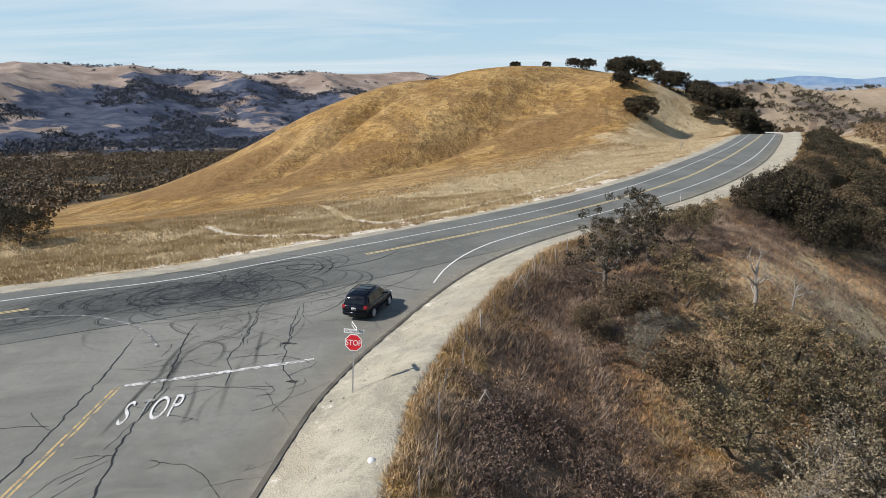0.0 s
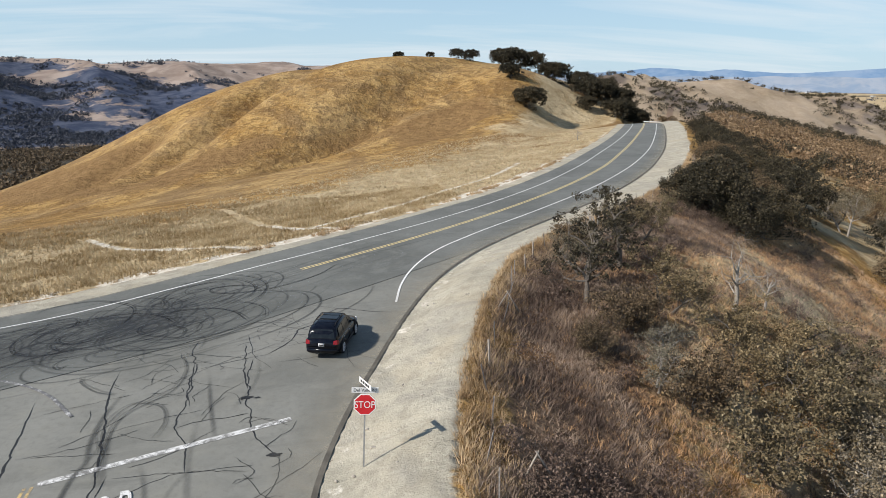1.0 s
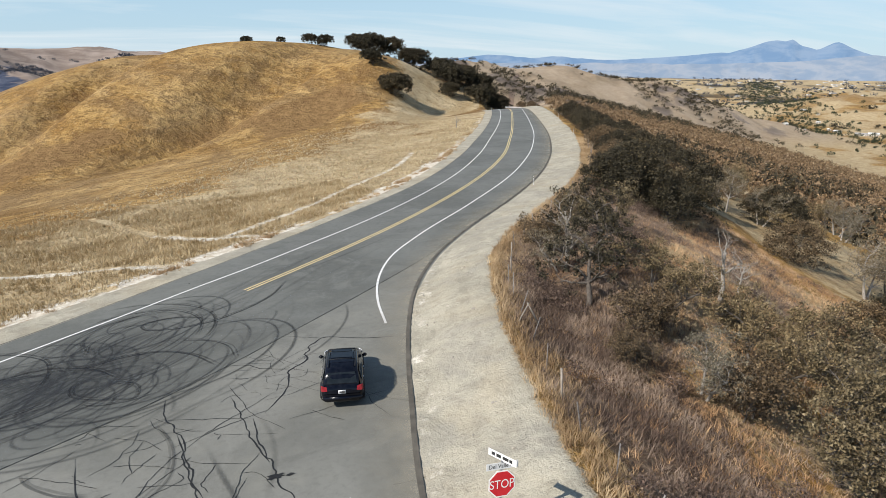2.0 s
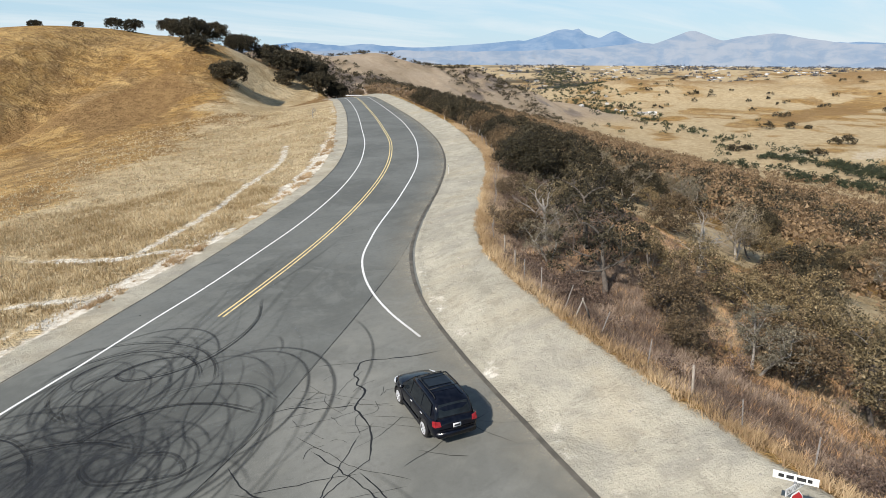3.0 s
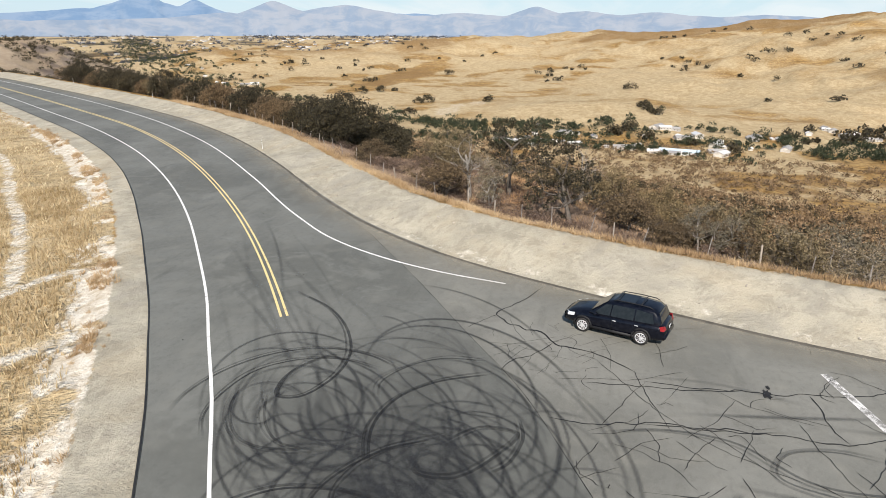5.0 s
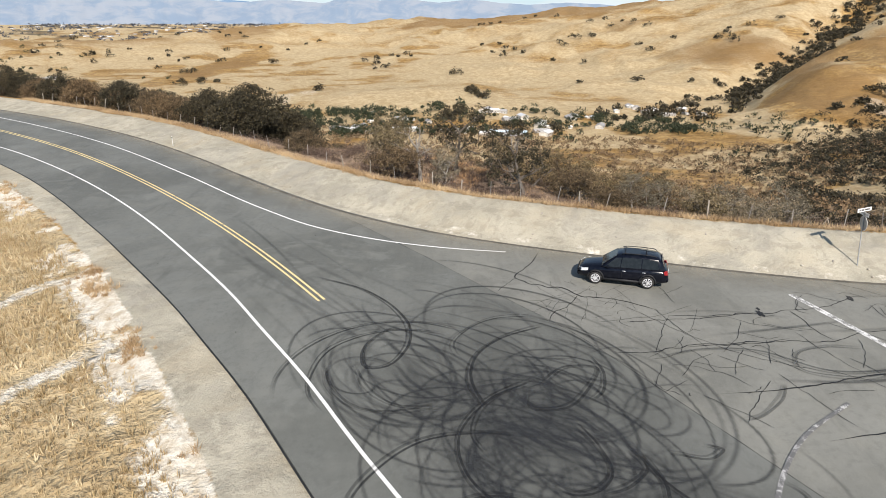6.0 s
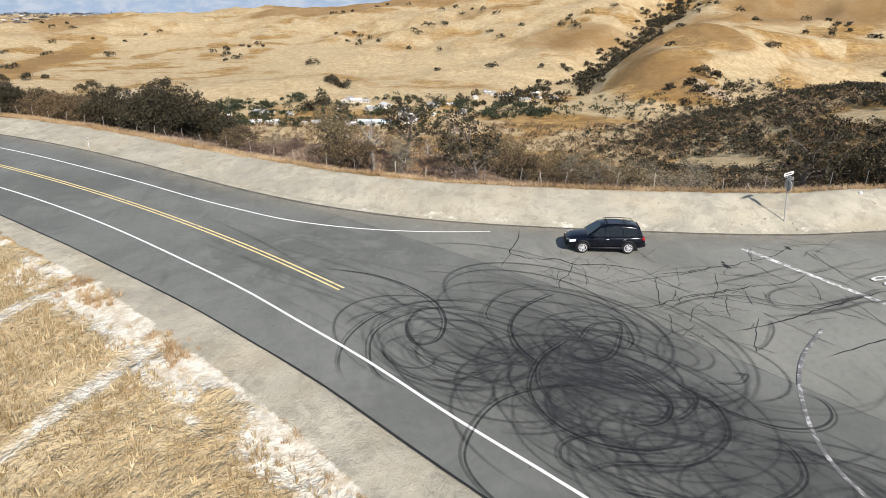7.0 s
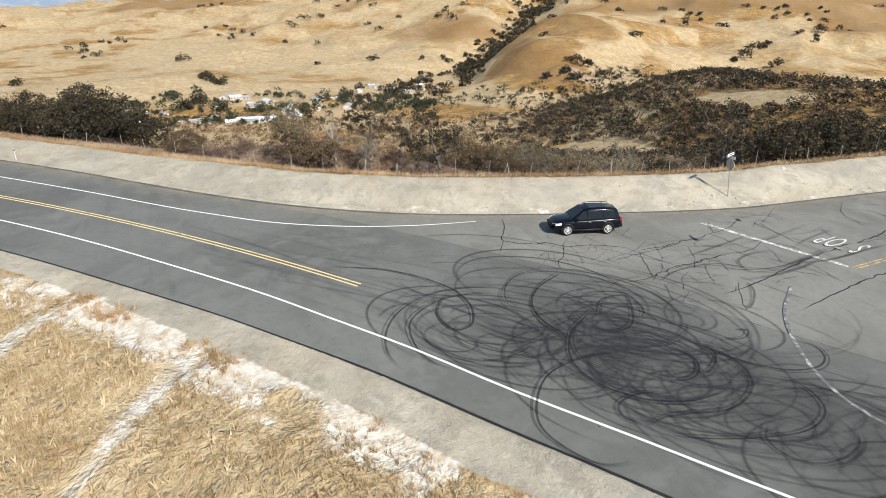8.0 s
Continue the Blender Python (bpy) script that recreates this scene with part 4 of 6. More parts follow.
def build_cracks():
    rng = np.random.default_rng(9)
    pieces, lift = [], 0.0085

    def crack(pts, width, rough=0.22):
        nonlocal lift
        n = max(12, int(sum(math.dist(a, b) for a, b in zip(pts, pts[1:])) * 5))
        line = curve(pts, n)
        line = line + beside(line) * (rough * waves(np.arange(n) * 0.2, np.full(n, lift * 9000), 0.5, 3, 5) * np.sin(np.linspace(0, math.pi, n)))[:, None]
        w = 1.1 * width * (0.5 + 0.7 * np.abs(waves(np.arange(n) * 0.2, np.full(n, 7 + lift * 5000), 0.9, 4, 2))) * np.clip(ends(n, 1.0, 0.06), 0.15, 1)
        pieces.append(ribbon(line, w, lift))
        lift += 0.00008

    crack([(-0.4, 42.72), (-2.4, 43.52), (-4.1, 44.42), (-4.7, 44.02), (-5.6, 42.12), (-6.3, 41.52), (-6.7, 40.22), (-7, 39.42), (-8.1, 37.91)], 0.085)
    crack([(-4.1, 44.42), (-5, 45.12), (-5.7, 45.52)], 0.05)
    crack([(-6.3, 41.52), (-7.4, 42.02), (-8.3, 43.12), (-9, 43.32)], 0.06)
    crack([(-8.61, 37.71), (-8.63, 35.56), (-8.54, 34.33), (-8.45, 33.21), (-8.16, 31.88), (-7.98, 30.34), (-6.8, 27.89)], 0.07)
    crack([(-11.8, 41.12), (-11.9, 40.12), (-11.7, 38.82), (-11.21, 36.89), (-11.32, 35.87), (-11.24, 34.64), (-10.85, 33)], 0.075)
    crack([(-8.26, 31.78), (-9.57, 31.57), (-10.47, 31.47), (-11.07, 31.16)], 0.06)
    crack([(-15.22, 12.05), (-15.62, 19.85), (-16.12, 24.25), (-17.17, 31.67), (-17.83, 35.05)], 0.10, 0.2)
    crack([(-11.52, 12.05), (-11.92, 19.65), (-12.62, 22.75), (-12.92, 26.15), (-13.58, 29.94), (-14.82, 35.76), (-15, 37.81)], 0.085, 0.2)
    crack([(-10.1, 27.69), (-10.58, 30.04), (-11.07, 31.16), (-11.05, 33.62), (-11.23, 35.35), (-11.5, 37.91)], 0.07)
    crack([(-8.54, 34.23), (-8.92, 36.68), (-9.2, 39.92)], 0.06)
    crack([(-4.8, 40.92), (-4, 38.72), (-3.82, 36.68), (-3.53, 35.25)], 0.035)
    crack([(-16.12, 24.25), (-18.92, 24.05), (-22.42, 22.65)], 0.05)
    crack([(-12.92, 26.15), (-10.1, 27.69), (-7.71, 27.28)], 0.035)
    for _ in range(34):  # the fine net round the big crack
        a = np.array([rng.normal(-6.2, 1.5), rng.normal(40.9, 1.3)])
        d = rng.normal(0, 0.7, 2)
        crack([tuple(a), tuple(a + d), tuple(a + d * 1.7 + rng.normal(0, 0.3, 2))], 0.022, 0.1)
    for _ in range(80):  # hairlines all over the old asphalt
        a = np.array([rng.uniform(-16, -5), rng.uniform(16, 40)])
        d = rng.normal(0, 1.1, 2)
        crack([tuple(a), tuple(a + d), tuple(a + d * 1.8 + rng.normal(0, 0.5, 2))], 0.032, 0.2)
    # the open joint between old and new asphalt
    i, j = (int(np.argmin(np.hypot(*(JOINT - np.array(c)).T))) for c in ((-24, 35), (6, 55)))
    j_line = curve(JOINT[i:j + 1], 160)
    v, f, s = ribbon(j_line, 0.012 + 0.04 * np.abs(waves(np.arange(160) * 0.3, np.zeros(160), 1.0, 6, 3)), 0.0247)
    pieces.append((v, f, s))
    v, f, s = joined(pieces)
    tagged(new("cracks", mesh_of("cracks", v, f, M_TAR)), "dark branching cracks in the old asphalt", "cracks", kind="stuff")


build_cracks()


def blot(name, cx, cy, r, mat, label, category, lift, seed):
    bm = bmesh.new()
    rng = random.Random(seed)
    ring = []
    for k in range(18):
        a = k / 18 * 2 * math.pi
        q = r * rng.uniform(0.55, 1.1)
        x, y = cx + q * math.cos(a) * 1.3, cy + q * math.sin(a) * 0.7
        ring.append(bm.verts.new((x, y, road_z(x, y) + lift)))
    mid = bm.verts.new((cx, cy, road_z(cx, cy) + lift + 0.012))
    for k in range(18):
        bm.faces.new((mid, ring[k], ring[(k + 1) % 18]))
    ob = part(name, bm, mat, None, label)
    return tagged(ob, category=category, kind="structure")


blot("tar_patch", -8.52, 33.28, 0.28, M_TAR, "black tar patch over a crack", "tar patch", 0.012, 1)
blot("tar_patch", -7.0, 28.2, 0.24, M_TAR, "black tar patch over a crack", "tar patch", 0.012, 2)
blot("tar_patch", -8.02, 33.18, 0.13, M_TAR, "black tar patch over a crack", "tar patch", 0.02, 3)


M_BAR = make_paint("broken_white_paint", (0.76, 0.75, 0.72), 0.49, (0.2, 0.195, 0.18))


def build_stop_bar():
    a, b = np.array((-15.1, 28.1)), np.array((-6.45, 30.86))
    v, f, _ = ribbon(np.linspace(a, b, 30), 0.32, 0.013)
    tagged(new("stop_line", mesh_of("stop_line", v, f, M_BAR)), "worn white stop line across the side road", "road marking", kind="structure")


build_stop_bar()


def letters(text, mat, name, size, pose_of, label="", parent=None, depth=0.0):
    cu = bpy.data.curves.new(name, "FONT")
    cu.body, cu.size, cu.align_x, cu.extrude = text, size, "CENTER", depth
    tmp = bpy.data.objects.new(name, cu)
    me = bpy.data.meshes.new_from_object(tmp)
    bpy.data.objects.remove(tmp)
    me.name = name
    me.materials.clear()
    me.materials.append(mat)
    ob = new(name, me)
    ob.parent = parent
    ob.matrix_basis = pose_of
    return tagged(ob, label)


def build_road_word():
    """The word on the lane, letter by letter, drawn out along the way."""
    for k, ch in enumerate("STOP"):
        x, y = -13.45 + 0.64 * k, 24.2 + 0.22 * k
        mat = M_FADED if ch == "T" else M_WORN
        ob = letters(ch, mat, "road_letter", 1.0, Matrix.Translation((x, y, road_z(x, y) + 0.012)) @ Matrix.Rotation(radians(9), 4, "Z") @ Matrix.Diagonal((0.9, 3.1, 1, 1)))
        tagged(ob, "worn white letter painted on the side road", "road marking", kind="structure")


M_FADED = make_paint("nearly_gone_white_paint", (0.6, 0.59, 0.56), 0.56, (0.23, 0.225, 0.21))
build_road_word()

# ---- stop sign ----
M_STEEL = plain("galvanised_steel", (0.34, 0.35, 0.36), (0.46, 0.47, 0.48), 6, 0.5, metal=0.6)
M_RED = plain("red_sign_film", (0.55, 0.012, 0.022), (0.62, 0.02, 0.03), 4, 0.45, 0.05)
M_SIGNWHITE = plain("white_sign_film", (0.78, 0.78, 0.77), (0.84, 0.84, 0.83), 4, 0.45, 0.05)
M_BLACK = plain("black_lettering", (0.015, 0.015, 0.016), (0.03, 0.03, 0.03), 5, 0.5)


def octagon(bm, r, y0, y1):
    a = [(r * math.cos(radians(22.5 + 45 * k)), r * math.sin(radians(22.5 + 45 * k))) for k in range(8)]
    f, b = [bm.verts.new((x, y0, z)) for x, z in a], [bm.verts.new((x, y1, z)) for x, z in a]
    bm.faces.new(f)
    bm.faces.new(b[::-1])
    for k in range(8):
        bm.faces.new((f[k], b[k], b[(k + 1) % 8], f[(k + 1) % 8]))


def build_sign():
    x, y = -3.76, 26.0
    sign = thing("stop_sign", "red octagonal stop sign on a steel post with white name blades", "road sign")
    sign.matrix_basis = pose(x, y, height(x, y) - 0.02, -4.4, 2.2, -6)
    bm = bmesh.new()
    box(bm, 0, 0.05, 1.42, 0.055, 0.045, 3.1)
    for k in range(14):
        box(bm, 0, 0.026, 0.3 + 0.19 * k, 0.014, 0.004, 0.014)
    part("post", bm, M_STEEL, sign, "square galvanised steel post with punched holes", True)
    bm = bmesh.new()
    octagon(bm, 0.41, 0.0, 0.014)
    bmesh.ops.translate(bm, vec=(0, 0, 2.38), verts=bm.verts)
    plate = part("plate", bm, M_SIGNWHITE, sign, "octagonal plate with a white rim", True)
    bm = bmesh.new()
    octagon(bm, 0.375, -0.004, -0.001)
    bmesh.ops.translate(bm, vec=(0, 0, 2.38), verts=bm.verts)
    part("face", bm, M_RED, plate, "red face", True)
    bm = bmesh.new()
    octagon(bm, 0.40, 0.016, 0.018)
    bmesh.ops.translate(bm, vec=(0, 0, 2.38), verts=bm.verts)
    part("back", bm, M_STEEL, plate, "bare grey metal back", True)
    letters("STOP", M_SIGNWHITE, "lettering", 0.34, pose(0, -0.008, 2.26, 90, 0, 0) @ Matrix.Diagonal((0.88, 1.05, 1, 1)), "white capital letters", plate)
    bm = bmesh.new()
    box(bm, 0, 0.02, 2.90, 0.92, 0.012, 0.2, bevel=0.004)
    blade = part("name_blade", bm, M_SIGNWHITE, sign, "white street name blade with black lettering", True)
    letters("Del Valle Rd", M_BLACK, "lettering", 0.17, pose(0, 0.010, 2.845, 90, 0, 0) @ Matrix.Diagonal((0.92, 1, 1, 1)), "black lettering", blade)
    letters("Del Valle Rd", M_BLACK, "lettering", 0.17, pose(0, 0.030, 2.845, 90, 0, 180) @ Matrix.Diagonal((0.92, 1, 1, 1)), "black lettering", blade)
    bm = bmesh.new()
    turn = Matrix.Rotation(radians(116), 3, "Z")
    box(bm, 0, 0.04, 3.12, 0.98, 0.012, 0.2, turn, bevel=0.004)
    cross = part("name_blade", bm, M_SIGNWHITE, sign, "white street name blade set across the other", True)
    for s in (-1, 1):
        for k, w in ((-0.30, 0.10), (-0.12, 0.2), (0.12, 0.16), (0.31, 0.12)):
            bm = bmesh.new()
            box(bm, k, 0.009 * s, 0, w, 0.003, 0.09)
            bmesh.ops.transform(bm, matrix=Matrix.Translation((0, 0.04, 3.12)) @ turn.to_4x4(), verts=bm.verts)
            part("lettering_bar", bm, M_BLACK, cross, "", True)
    bm = bmesh.new()
    box(bm, 0, 0.035, 3.01, 0.07, 0.05, 0.06, bevel=0.006)
    part("bracket", bm, M_STEEL, sign, "", True)


build_sign()

# ---- fence ----
M_POST = plain("weathered_wood", (0.22, 0.19, 0.16), (0.36, 0.32, 0.27), 7, 0.9)
M_TPOST = plain("rusty_steel_post", (0.20, 0.17, 0.15), (0.42, 0.40, 0.38), 9, 0.75, metal=0.2)
M_WIRE = plain("rusty_wire", (0.12, 0.10, 0.085), (0.2, 0.17, 0.14), 12, 0.7, metal=0.4)


def build_fence():
    line = stretch_of(GUTTER, (-9, 2), (54, 112))
    line = line + beside(line) * 5.9
    s = np.r_[0, np.cumsum(np.hypot(*np.diff(line, axis=0).T))]
    rng = random.Random(4)
    tops, u = [], 0.8
    while u < s[-1]:
        x, y = np.interp(u, s, line[:, 0]) + rng.uniform(-0.15, 0.15), np.interp(u, s, line[:, 1])
        z = height(x, y)
        lean, way = rng.uniform(0, 16), rng.uniform(0, 360)
        tall = rng.uniform(1.15, 1.5)
        wood = rng.random() < 0.25
        ob = thing("fence_post", "leaning weathered wooden fence post in dry grass" if wood else "thin leaning steel fence post in dry grass", "fence post", "fence posts along the verge")
        ob.matrix_basis = Matrix.Translation((x, y, z - 0.25)) @ Euler((radians(lean) * math.cos(way), radians(lean) * math.sin(way), way)).to_matrix().to_4x4()
        bm = bmesh.new()
        if wood:
            tube(bm, [(0, 0, 0), (0.01, 0, 0.7), (0, 0.01, tall + 0.25)], [0.055, 0.05, 0.045], 8)
            part("post", bm, M_POST, ob)
        else:
            box(bm, 0, 0, (tall + 0.25) / 2, 0.05, 0.008, tall + 0.25)
            box(bm, 0, 0.02, (tall + 0.25) / 2, 0.008, 0.04, tall + 0.25)
            part("post", bm, M_TPOST, ob, "", True)
        tops.append([ob.matrix_basis @ Vector((0, 0, 0.25 + tall * k)) for k in (0.35, 0.65, 0.93)])
        u += rng.uniform(2.2, 3.6)
    bm = bmesh.new()
    for a, b in zip(tops, tops[1:]):
        for p, q in zip(a, b):
            if rng.random() < 0.8:
                m = (p + q) / 2 - Vector((0, 0, rng.uniform(0.02, 0.12)))
                tube(bm, [p, m, q], [0.005] * 3, 3, False)
    ob = part("fence_wire", bm, M_WIRE, None)
    tagged(ob, "slack rusty wire strung between the fence posts", "fence wire", kind="stuff")
    # a brace of two leaning sticks, and fallen ones
    for x, y in ((2.1, 24.6), (5.3, 39.4)):
        ob = thing("fence_brace", "two grey sticks leaning on each other as a brace", "fence brace")
        ob.matrix_basis = pose(x, y, height(x, y) - 0.1, 0, 0, rng.uniform(0, 180))
        for sx in (-1, 1):
            bm = bmesh.new()
            tube(bm, [(0.75 * sx, 0.05 * sx, 0), (0.3 * sx, 0, 0.75), (-0.06 * sx, 0, 1.35)], [0.045, 0.04, 0.03], 7)
            part("stick", bm, M_POST, ob)


build_fence()


def build_bits():
    """Small things that lie about."""
    x, y = -2.1, 19.0
    bm = bmesh.new()
    bmesh.ops.create_icosphere(bm, subdivisions=2, radius=0.15)
    for v in bm.verts:
        v.co *= 1 + 0.25 * noise.noise(v.co * 5)
        v.co.z *= 0.8
    rock = part("white_rock", bm, M_SIGNWHITE, None, "chalk-white rock lying in the dry grass by the fence")
    tagged(rock, category="rock")
    rock.matrix_basis = pose(x, y, height(x, y) + 0.06)
    rng = random.Random(6)
    bm = bmesh.new()
    for _ in range(34):
        i = rng.randrange(60, 150)
        p = WHITE[i] + beside(WHITE)[i] * rng.uniform(-2, 8)
        s = rng.uniform(0.015, 0.04)
        box(bm, p[0], p[1], road_z(p[0], p[1]) + 0.022 + s * 0.3, s * rng.uniform(1, 2.5), s, s * 0.6, Matrix.Rotation(rng.uniform(0, 3), 3, "Z"))
    tagged(part("road_debris", bm, M_TAR, None, "scraps of tyre and clods scattered on the road", True), category="debris", kind="stuff")
    bm = bmesh.new()
    for _ in range(420):
        i = rng.randrange(60, 200)
        p = GUTTER[i] + beside(GUTTER)[i] * rng.uniform(0.3, 4.6)
        s = rng.uniform(0.02, 0.08) ** 1.0
        m = Matrix.Translation((p[0], p[1], height(p[0], p[1]) + s * 0.3)) @ Matrix.Rotation(rng.uniform(0, 3), 4, "Z") @ Matrix.Diagonal((s * rng.uniform(0.8, 1.8), s, s * 0.7, 1))
        bmesh.ops.create_icosphere(bm, subdivisions=1, radius=1.0, matrix=m)
    tagged(part("verge_stones", bm, M_STONE, None, "loose pale stones on the gravel verge", True), category="stones", kind="stuff")


M_STONE = plain("pale_stone", (0.26, 0.23, 0.19), (0.50, 0.46, 0.40), 3, 0.9, island=True)
build_bits()


def build_markers():
    """Slim roadside posts where the road goes over the crest."""
    rng = random.Random(3)
    for x, y in ((62.5, 116.5), (84, 153.5), (105, 197), (90.5, 201), (28.5, 76.0)):
        ob = thing("marker_post", "slim white roadside marker post with a dark band", "marker post", "marker posts along the road")
        ob.matrix_basis = pose(x, y, height(x, y) - 0.1, rng.uniform(-4, 4), rng.uniform(-4, 4), 40)
        bm = bmesh.new()
        box(bm, 0, 0, 0.55, 0.1, 0.03, 1.1, bevel=0.006)
        part("post", bm, M_SIGNWHITE, ob, "", True)
        bm = bmesh.new()
        box(bm, 0, 0, 0.95, 0.106, 0.036, 0.12)
        part("band", bm, M_BLACK, ob, "", True)


build_markers()


def build_rail():
    """A short white barrier at the end of the straight."""
    rail = thing("guard_rail", "short white roadside barrier at the crest of the road", "barrier")
    x, y = 116.5, 231.5
    rail.matrix_basis = pose(x, y, height(x, y), 0, 0, -35)
    for k in range(4):
        bm = bmesh.new()
        box(bm, -2.7 + 1.8 * k, 0, 0.25, 0.14, 0.14, 1.1, bevel=0.01)
        part("post", bm, M_POST, rail, "", True)
    bm = bmesh.new()
    box(bm, 0, -0.1, 0.66, 6.2, 0.06, 0.3, bevel=0.02)
    part("beam", bm, M_SIGNWHITE, rail, "white painted beam", True)


build_rail()

# ---- plants ----


def make_leaf(name, a, b, c):
    g = Graph(name)
    k = g.chance(True)
    col = g.mix(g.span(k, 0.0, 0.7), a, b)
    col = g.mix(g.span(k, 0.82, 1.0), col, c)
    col = g.mix(1.0, col, g.mix(g.chance(), (0.78, 0.8, 0.8), (1.22, 1.15, 1.05)), "MULTIPLY")
    g.finish(col, 0.65, gloss=0.25)
    g.bsdf.inputs["Subsurface Weight"].default_value = 0.0
    return g.mat


M_BARK = plain("grey_oak_bark", (0.075, 0.062, 0.052), (0.17, 0.15, 0.13), 9, 0.95, 0.8, 0.03)
M_DEAD = plain("bleached_dead_wood", (0.22, 0.20, 0.175), (0.40, 0.37, 0.33), 8, 0.9, 0.6, 0.02)
M_LEAF_DARK = make_leaf("dark_oak_leaves", (0.013, 0.012, 0.008), (0.056, 0.047, 0.027), (0.11, 0.09, 0.052))
M_LEAF_OLIVE = make_leaf("dry_olive_leaves", (0.062, 0.047, 0.025), (0.205, 0.157, 0.086), (0.33, 0.265, 0.16))
M_LEAF_GREY = make_leaf("grey_lichen_twigs", (0.095, 0.080, 0.054), (0.222, 0.188, 0.131), (0.35, 0.30, 0.22))
M_LEAF_BROWN = make_leaf("brown_scrub_leaves", (0.042, 0.029, 0.016), (0.165, 0.114, 0.064), (0.27, 0.195, 0.115))
M_SCRUB = make_leaf("russet_scrub", (0.075, 0.050, 0.029), (0.22, 0.152, 0.090), (0.32, 0.23, 0.14))
M_LEAF_GREEN = make_leaf("green_valley_leaves", (0.022, 0.028, 0.015), (0.050, 0.060, 0.030), (0.085, 0.092, 0.044))

# leaves of far plants, greyed and blued in place of distance haze
M_HAZE_LEAF = make_leaf("haze_tinted_leaves", (0.040, 0.047, 0.066), (0.075, 0.084, 0.108), (0.11, 0.115, 0.13))


def leaf_cloud(centres, sizes, per, leaf, rng, flat=0.75, coarse=True):
    """Small bent leaf sprays round each centre; returns vertices and faces."""
    n = len(centres) * per
    c = np.repeat(np.asarray(centres, float), per, 0)
    s = np.repeat(np.asarray(sizes, float), per)[:, None]
    d = rng.normal(size=(n, 3))
    d /= np.linalg.norm(d, axis=1)[:, None]
    p = c + d * s * (rng.random((n, 1)) ** 0.45) * (1, 1, flat)
    u = rng.normal(size=(n, 3))
    u /= np.linalg.norm(u, axis=1)[:, None]
    w = np.cross(u, rng.normal(size=(n, 3)))
    w /= np.linalg.norm(w, axis=1)[:, None]
    k = leaf * rng.uniform(0.6, 1.4, (n, 1))
    a, b, e, f = p - u * k, p + w * k * 0.55, p + u * k, p - w * k * 0.55
    if coarse:  # one three-cornered spray
        return np.stack([a, e, p + w * k * 1.1], 1).reshape(-1, 3), np.arange(n * 3).reshape(-1, 3)
    return np.stack([a, b, e, f], 1).reshape(-1, 3), np.arange(n * 4).reshape(-1, 4)


def oak(name, label, seed, tall, spread, leaf_mat, sprays=26, leaf=0.13, clump=0.75, twigs=4, bark=None, trunks=1, fork=0.28, dome=0):
    """A tree: a tapered trunk that forks into crooked limbs, and a crown of leaf sprays at their ends."""
    rng, r = np.random.default_rng(seed), random.Random(seed)
    tree = thing(name, label, "tree")
    bm, tips, sizes = bmesh.new(), [], []

    def limb(start, way, length, thick, level):
        pts, rad, p, d = [start], [thick], Vector(start), Vector(way).normalized()
        steps = 5 if level == 0 else 4 if level == 1 else 3 if level == 2 else 1
        for k in range(steps):
            w = 0.16 if level == 0 else 0.28
            d = (d + Vector((r.gauss(0, w), r.gauss(0, w), r.gauss(0.03, 0.18)))).normalized()
            p = p + d * (length / steps)
            pts.append(p.copy())
            rad.append(thick * (1 - 0.72 * (k + 1) / steps))
        tube(bm, pts, rad, 8 if level == 0 else 5 if level < 2 else 3, level == 0)
        if level >= 3:
            tips.append(pts[-1])
            sizes.append(clump * r.uniform(0.65, 1.25))
            return
        kids = (r.randint(6, 7), r.randint(4, 5), twigs)[level]
        for k in range(kids):
            if level == 0:
                at = pts[2 + (k * 3) // kids + r.randint(0, 1)]
            else:
                at = pts[-1 - (k % 3)]
            a = 2.4 * k + r.uniform(-0.5, 0.5)
            rise = (0.15 + 0.8 * k / kids) if level == 0 else r.uniform(-0.35, 0.75)
            nxt = (Vector((math.cos(a), math.sin(a), rise)) + d * (0.15 if level == 0 else 0.45)).normalized()
            ln = (spread * 0.33, spread * 0.24, spread * 0.14)[level] * r.uniform(0.75, 1.25)
            limb(at, (nxt.x, nxt.y, nxt.z * (tall / spread)), ln, max(0.012, rad[min(len(rad) - 1, 3)] * r.uniform(0.55, 0.8)), level + 1)

    for k in range(trunks):
        a = 6.28 * k / trunks + r.uniform(0, 1)
        lean = 0.15 if trunks == 1 else 0.6
        limb((0.2 * math.cos(a) * (trunks > 1), 0.2 * math.sin(a) * (trunks > 1), -0.5), (lean * math.cos(a), lean * math.sin(a), 1), tall * fork * 1.9 + 0.5, 0.03 * tall / trunks**0.4, 0)
    bmesh.ops.triangulate(bm, faces=bm.faces[:])
    part("trunk", bm, bark or M_BARK, tree, "crooked forked trunk and limbs")
    # the outer shell of a close, rounded crown
    for _ in range(dome):
        a, h = r.uniform(0, 6.28), r.uniform(-0.25, 1.0)
        q = math.sqrt(max(0.0, 1 - h * h)) * spread * 0.5 * r.uniform(0.6, 1.0) * (1 + 0.22 * math.sin(3 * a + seed))
        tips.append(Vector((q * math.cos(a), q * math.sin(a), tall * (0.47 + 0.42 * h * r.uniform(0.8, 1.05)))))
        sizes.append(clump * r.uniform(0.6, 1.3))
    if sprays:
        v, f = leaf_cloud([tuple(t) for t in tips], sizes, sprays, leaf, rng)
        me = mesh_of("crown", v, f, leaf_mat)
        ob = new("crown", me)
        ob.parent = tree
        tagged(ob, "loose crown of small leaf sprays")
    return tree


